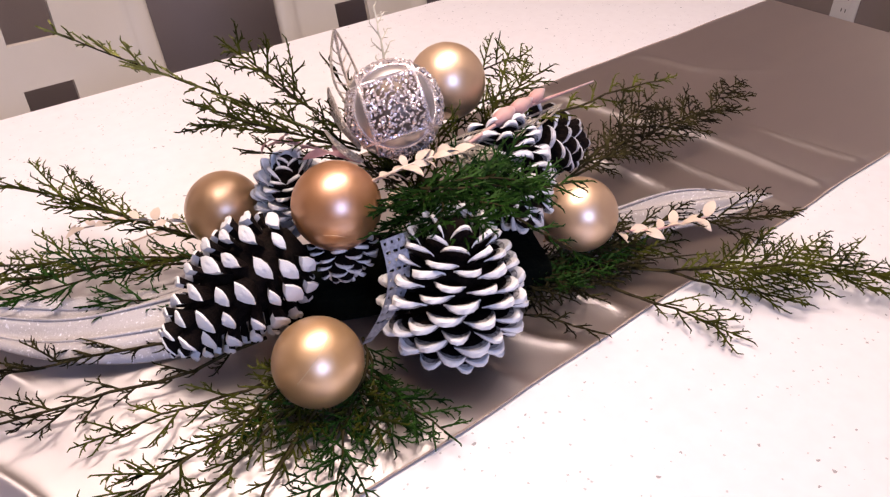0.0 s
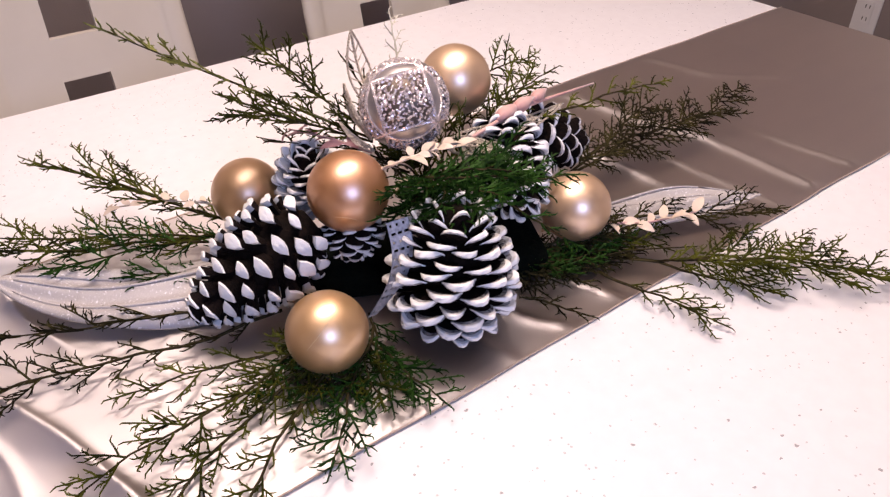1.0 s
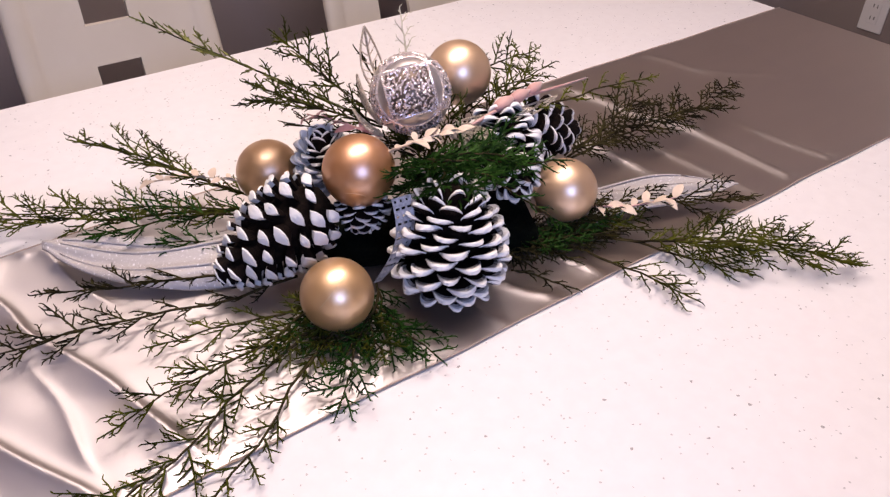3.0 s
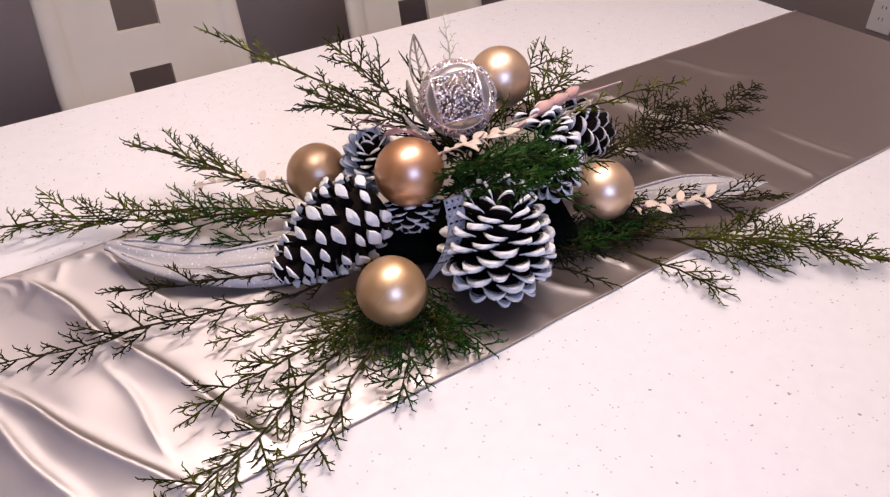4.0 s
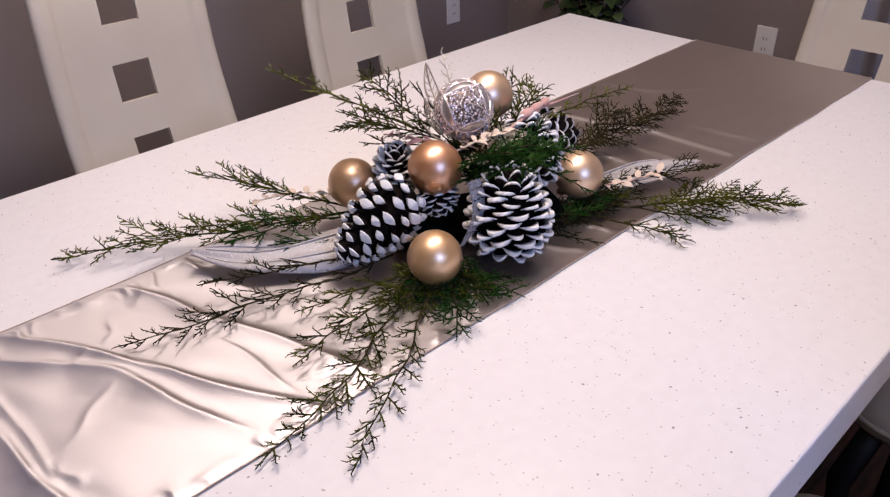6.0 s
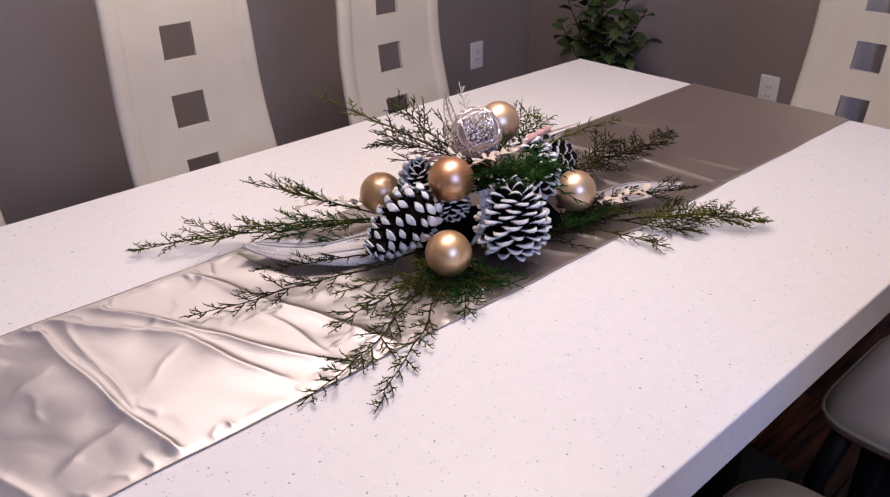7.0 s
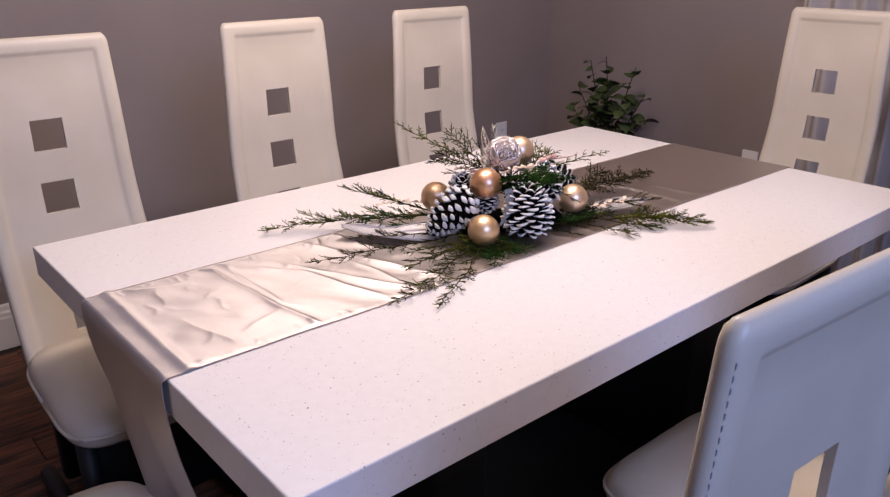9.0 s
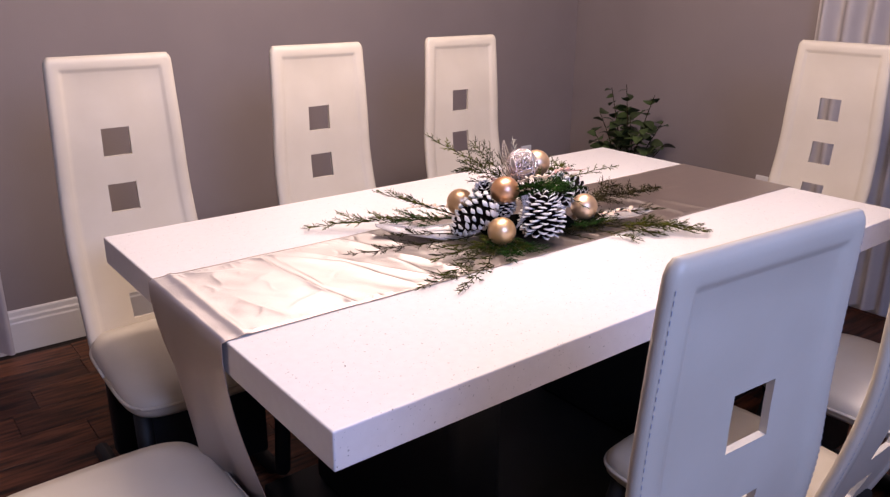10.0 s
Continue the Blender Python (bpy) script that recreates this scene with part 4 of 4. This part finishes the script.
sprig((0.36, 0.43, 0.766), (0.520, 0.330, 0.764), 0.050, 37, "dark juniper sprig packed in as fill for the shade beneath the cones", "needle_dry", dense=1.8)
sprig((0.22, 0.50, 0.770), (0.110, 0.560, 0.775), 0.050, 38, "deep green juniper sprig beside a bauble", "needle_deep", dense=1.4)
sprig((0.42, 0.50, 0.850), (0.560, 0.500, 0.872), 0.045, 39, UP, "needle", roll=0.5)
sprig((0.34, 0.43, 0.835), (0.305, 0.405, 0.868), 0.035, 46, "dark juniper sprig packed between baubles and cones", "needle_dry", dense=2.2)
sprig((0.36, 0.43, 0.835), (0.330, 0.400, 0.866), 0.035, 47, "dark juniper sprig packed between baubles and cones", "needle", dense=2.2)
for k in range(4):
    sprig((0.345, 0.455, 0.815), (0.318 + 0.014 * k, 0.425 + 0.006 * k, 0.852 + 0.006 * (k % 2)), 0.032, 90 + k,
          "dark juniper sprig packed between baubles and cones", ("needle_dry", "needle")[k % 2], dense=2.4, roll=0.3 * k)
for k in range(5):
    sprig((0.365 + 0.006 * k, 0.495, 0.825), (0.322 + 0.012 * k, 0.462, 0.862 + 0.006 * (k % 2)), 0.036, 100 + k,
          "dark juniper sprig packed between baubles and cones", ("needle_dry", "needle")[k % 2], dense=2.6, roll=0.35 * k - 0.5)
tuft = random.Random(77)
for k in range(5):
    a = -3.0 + 0.45 * k
    sprig((0.235, 0.392, 0.764), (0.215 + 0.075 * math.cos(a), 0.375 + 0.065 * math.sin(a), 0.760 + tuft.uniform(0, 0.012)), 0.036, 80 + k,
          "deep green juniper sprig beneath a bauble", ("needle_deep", "needle")[k % 2], dense=2.0, roll=tuft.uniform(-0.4, 0.4))
for k in range(9):
    a = -2.4 + 0.38 * k
    sprig((0.345, 0.400, 0.868), (0.335 + 0.052 * math.cos(a), 0.384 + 0.046 * math.sin(a), 0.874 + tuft.uniform(-0.006, 0.014)), 0.034, 50 + k,
          "bright deep green juniper tuft over a cone", "needle_deep", dense=2.4, roll=tuft.uniform(-0.4, 0.6), fine=0.85)
for k in range(6):
    sprig((0.355 + 0.012 * k, 0.450, 0.835), (0.330 + 0.035 * k, 0.470 + 0.01 * (k % 2), 0.880 + 0.004 * (k % 3)), 0.035, 70 + k,
          "dark juniper sprig packed between baubles and cones", "needle", dense=2.0, roll=tuft.uniform(-0.6, 0.6))
# extra dark sprigs, added to blacken the shaded gap beneath the cones
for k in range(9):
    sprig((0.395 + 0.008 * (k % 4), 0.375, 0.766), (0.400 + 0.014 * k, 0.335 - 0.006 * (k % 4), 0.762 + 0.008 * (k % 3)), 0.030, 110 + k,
          "dark juniper sprig packed in as fill for the shade beneath the cones", ("needle_dry", "needle_deep")[k % 3 == 2], dense=2.6, roll=tuft.uniform(-0.5, 0.5))
for k in range(5):
    sprig((0.335, 0.425, 0.850), (0.282 + 0.010 * k, 0.392 - 0.004 * k, 0.858 + 0.008 * (k % 2)), 0.030, 120 + k,
          "deep green juniper sprig packed between bauble and cone", "needle_deep", dense=2.4, roll=tuft.uniform(-0.5, 0.5))
sprig((0.38, 0.515, 0.915), (0.388, 0.540, 0.952), 0.020, 28, "small frosted pale sprig at the top", "needle_frost", dense=0.9, fine=0.6)


# ---- silk leaves, buds, glitter leaves, ribbon, wire ----
def leaf_spray(name, points, leaves, size, mat, stem_mat, label, seed, ratio=0.50):
    rng = random.Random(seed)
    base = Vector(points[0])
    ob = thing(name, None, label, "floral pick", m=Matrix.Translation(base))
    v, f = tube([Vector(p) - base for p in points], list(np.linspace(0.0014, 0.0007, len(points))), 6)
    part_me("stem", mesh_from("stem", v, f, [stem_mat], True), ob)
    leaf = leaf_mesh("leaf", size * 0.8, size * 0.8 * ratio, mat, 0.25)
    leaves = int(leaves * 1.7)
    for k in range(leaves):
        t = (k + 0.6) / leaves * (len(points) - 1)
        i = min(int(t), len(points) - 2)
        p = Vector(points[i]).lerp(Vector(points[i + 1]), t - i) - base
        d = Vector(points[i + 1]) - Vector(points[i])
        yaw = math.degrees(math.atan2(-d.x, d.y)) + (1 if k % 2 else -1) * rng.uniform(15, 80)
        s = rng.uniform(0.6, 1.2)
        part_me("leaf", leaf, ob, m=Matrix.Translation(p) @ pose(0, 0, 0, rng.uniform(-18, 30), rng.uniform(-45, 45), yaw) @ Matrix.Diagonal((s, s, s, 1)))
    return ob


leaf_spray("silk_leaf_spray", [(0.235, 0.545, 0.795), (0.205, 0.585, 0.803), (0.170, 0.615, 0.805), (0.125, 0.640, 0.800)], 10, 0.021, M["cream_leaf"], M["cream_leaf"], "cream silk leaf spray beside a gold bauble", 4)
leaf_spray("silk_leaf_spray", [(0.490, 0.350, 0.790), (0.525, 0.322, 0.792), (0.545, 0.310, 0.796), (0.570, 0.300, 0.798)], 6, 0.022, M["cream_leaf"], M["pink"], "cream and blush silk leaf spray beside a bauble", 6)
leaf_spray("silk_leaf_spray", [(0.292, 0.424, 0.884), (0.315, 0.414, 0.892), (0.338, 0.410, 0.894), (0.360, 0.408, 0.890)], 9, 0.024, M["cream_leaf"], M["cream_leaf"], "cream silk leaves tucked beneath the silver ornament", 7)
leaf_spray("silk_leaf_spray", [(0.335, 0.43, 0.858), (0.310, 0.415, 0.868), (0.305, 0.408, 0.875)], 6, 0.022, M["cream_leaf"], M["cream_leaf"], "cream silk leaves tucked beside a copper bauble", 9)
leaf_spray("silk_leaf_spray", [(0.315, 0.47, 0.872), (0.295, 0.502, 0.878), (0.270, 0.535, 0.882)], 6, 0.026, M["mauve"], M["pink"], "mauve silk leaf spray below the silver ornament", 8, 0.35)


def bud_pick():
    pts = [(0.375, 0.425, 0.878), (0.42, 0.430, 0.884), (0.47, 0.440, 0.884), (0.53, 0.450, 0.876), (0.58, 0.455, 0.872)]
    base = Vector(pts[0])
    ob = thing("bud_pick", None, "dusty pink bud and stem pick over a cone", "floral pick", m=Matrix.Translation(base))
    v, f = tube([Vector(p) - base for p in pts], [0.0016, 0.0019, 0.0021, 0.0015, 0.0008], 8)
    part_me("stem", mesh_from("stem", v, f, [M["pink"]], True), ob)
    for p, s, yaw in (((0.425, 0.431, 0.886), 1.0, -76), ((0.45, 0.436, 0.887), 0.9, -80), ((0.48, 0.443, 0.885), 0.8, -72)):
        prof = [(0.0, 0.002), (0.006, 0.0062), (0.014, 0.0070), (0.024, 0.0046), (0.034, 0.0008)]
        v, f = tube([(0, y * s, 0.0) for y, _ in prof], [q * s * 1.1 for _, q in prof], 10)
        part_me("bud", mesh_from("bud", v, f, [M["pink"]], True), ob, "dusty pink bud", m=Matrix.Translation(Vector(p) - base) @ pose(0, 0, 0, 4, 0, yaw))
    return ob


bud_pick()


def glitter_leaf(base, tip, width, label, roll=0.0):
    """An open leaf of glittered wire: outline, midrib and slanting veins."""
    base, tip = Vector(base), Vector(tip)
    d = tip - base
    ln = d.length
    fwd = d.normalized()
    lat = Matrix.Rotation(roll, 3, fwd) @ fwd.cross(Vector((0, 0, 1))).normalized()
    ob = thing("glitter_leaf", None, label, "floral pick", "glitter leaves", m=Matrix.Translation(base))

    def at(t, s):
        return fwd * ln * t + lat * s * width * math.sin(math.pi * t ** 0.85) ** 0.9 + fwd.cross(lat) * 0.08 * ln * math.sin(math.pi * t)

    for s in (-1, 1):
        v, f = tube([at(t, s) for t in np.linspace(0, 1, 14).tolist()], [0.0011] * 14, 5)
        part_me("outline", mesh_from("outline", v, f, [M["glitter"]], False), ob)
        for k in range(6):
            t = 0.12 + 0.12 * k
            v, f = tube([at(t, 0), at(t + 0.06, s * 0.5), at(t + 0.12, s)], [0.0007, 0.0006, 0.0005], 5)
            part_me("vein", mesh_from("vein", v, f, [M["glitter"]], False), ob)
    v, f = tube([at(t, 0) for t in np.linspace(0, 1, 10).tolist()], [0.0013] * 10, 5)
    part_me("midrib", mesh_from("midrib", v, f, [M["glitter"]], False), ob)
    return ob


GL = "open champagne glitter leaf standing beside the silver ornament"
glitter_leaf((0.328, 0.480, 0.905), (0.322, 0.505, 0.970), 0.013, GL)
glitter_leaf((0.312, 0.462, 0.878), (0.290, 0.478, 0.905), 0.010, GL, 0.2)
glitter_leaf((0.315, 0.470, 0.885), (0.300, 0.485, 0.935), 0.012, GL, 0.6)
GB = "open champagne glitter leaf lying over a cone"
glitter_leaf((0.37, 0.425, 0.885), (0.425, 0.395, 0.866), 0.010, GB, 0.4)
glitter_leaf((0.375, 0.43, 0.885), (0.47, 0.425, 0.878), 0.011, GB, 0.3)
glitter_leaf((0.40, 0.43, 0.882), (0.52, 0.44, 0.872), 0.009, GB, 0.2)
glitter_leaf((0.36, 0.43, 0.884), (0.40, 0.40, 0.88), 0.008, GB, 0.9)


def lace_ribbon():
    """A narrow lace ribbon: a strip pierced by rows of openings."""
    top, low = Vector((0.276, 0.378, 0.866)), Vector((0.240, 0.364, 0.796))
    d = low - top
    across = Vector((0.86, -0.22, 0.1)).normalized() * 0.018
    cols, rows = 10, 36
    verts, faces = [], []
    for j in range(rows + 1):
        t = j / rows
        for i in range(cols + 1):
            s = i / cols
            bow = Vector((0.010, -0.008, 0)) * math.sin(math.pi * t)
            verts.append(top + d * t + across * (s - 0.5) * (1 - 0.6 * t ** 3) + bow)
    for j in range(rows):
        for i in range(cols):
            if (i % 3 == 1 and j % 3 == 1) or (i % 3 == 2 and j % 6 == 4):
                continue
            faces.append((j * 11 + i, j * 11 + i + 1, (j + 1) * 11 + i + 1, (j + 1) * 11 + i))
    n = len(verts)
    off = across.cross(d).normalized() * 0.0008
    verts += [v + off for v in verts]
    faces += [tuple(n + q for q in reversed(f)) for f in faces[:]]
    return thing("lace_ribbon", mesh_from("lace_ribbon", verts, faces, [M["lace"]], False), "silver lace ribbon end hanging between cones and bauble", "ribbon")


lace_ribbon()
v, f = tube([(0.36, 0.40, 0.775), (0.43, 0.345, 0.772), (0.50, 0.315, 0.775), (0.56, 0.285, 0.770)], [0.0007] * 4, 6)
thing("floral_wire", mesh_from("floral_wire", v, f, [M["stem"]], True), "thin brown floral wire running beneath the sprigs", "wire")

# ---- the floor, in boards ----
box_thing("floor", X0, X1, Y0, Y1, -0.06, -0.004, M["subfloor"], "dark walnut plank floor", "floor")
floor_ob = bpy.data.objects["floor"]
rng = random.Random(21)
plank_meshes = [bm_mesh("plank", box_bm(0, ln, 0, 0.150, -0.0045, 0.0, 0.0012, 1), M["plank"], False) for ln in (1.2, 0.9, 0.6)]
row = 0
y = Y0
while y < Y1 - 0.05:
    x, cut = X0, rng.uniform(0.35, 1.0)
    while x < X1 - 0.002:
        k = rng.choice((0, 0, 0, 1, 2))
        long = (1.2, 0.9, 0.6)[k]
        use = min(long * cut, X1 - x)
        part_me("plank", plank_meshes[k], floor_ob, m=pose(x, y, 0) @ Matrix.Diagonal((use / long, min(1, (Y1 - y) / 0.150), 1, 1)))
        x, cut = x + use + 0.0015, 1.0
    y += 0.1515
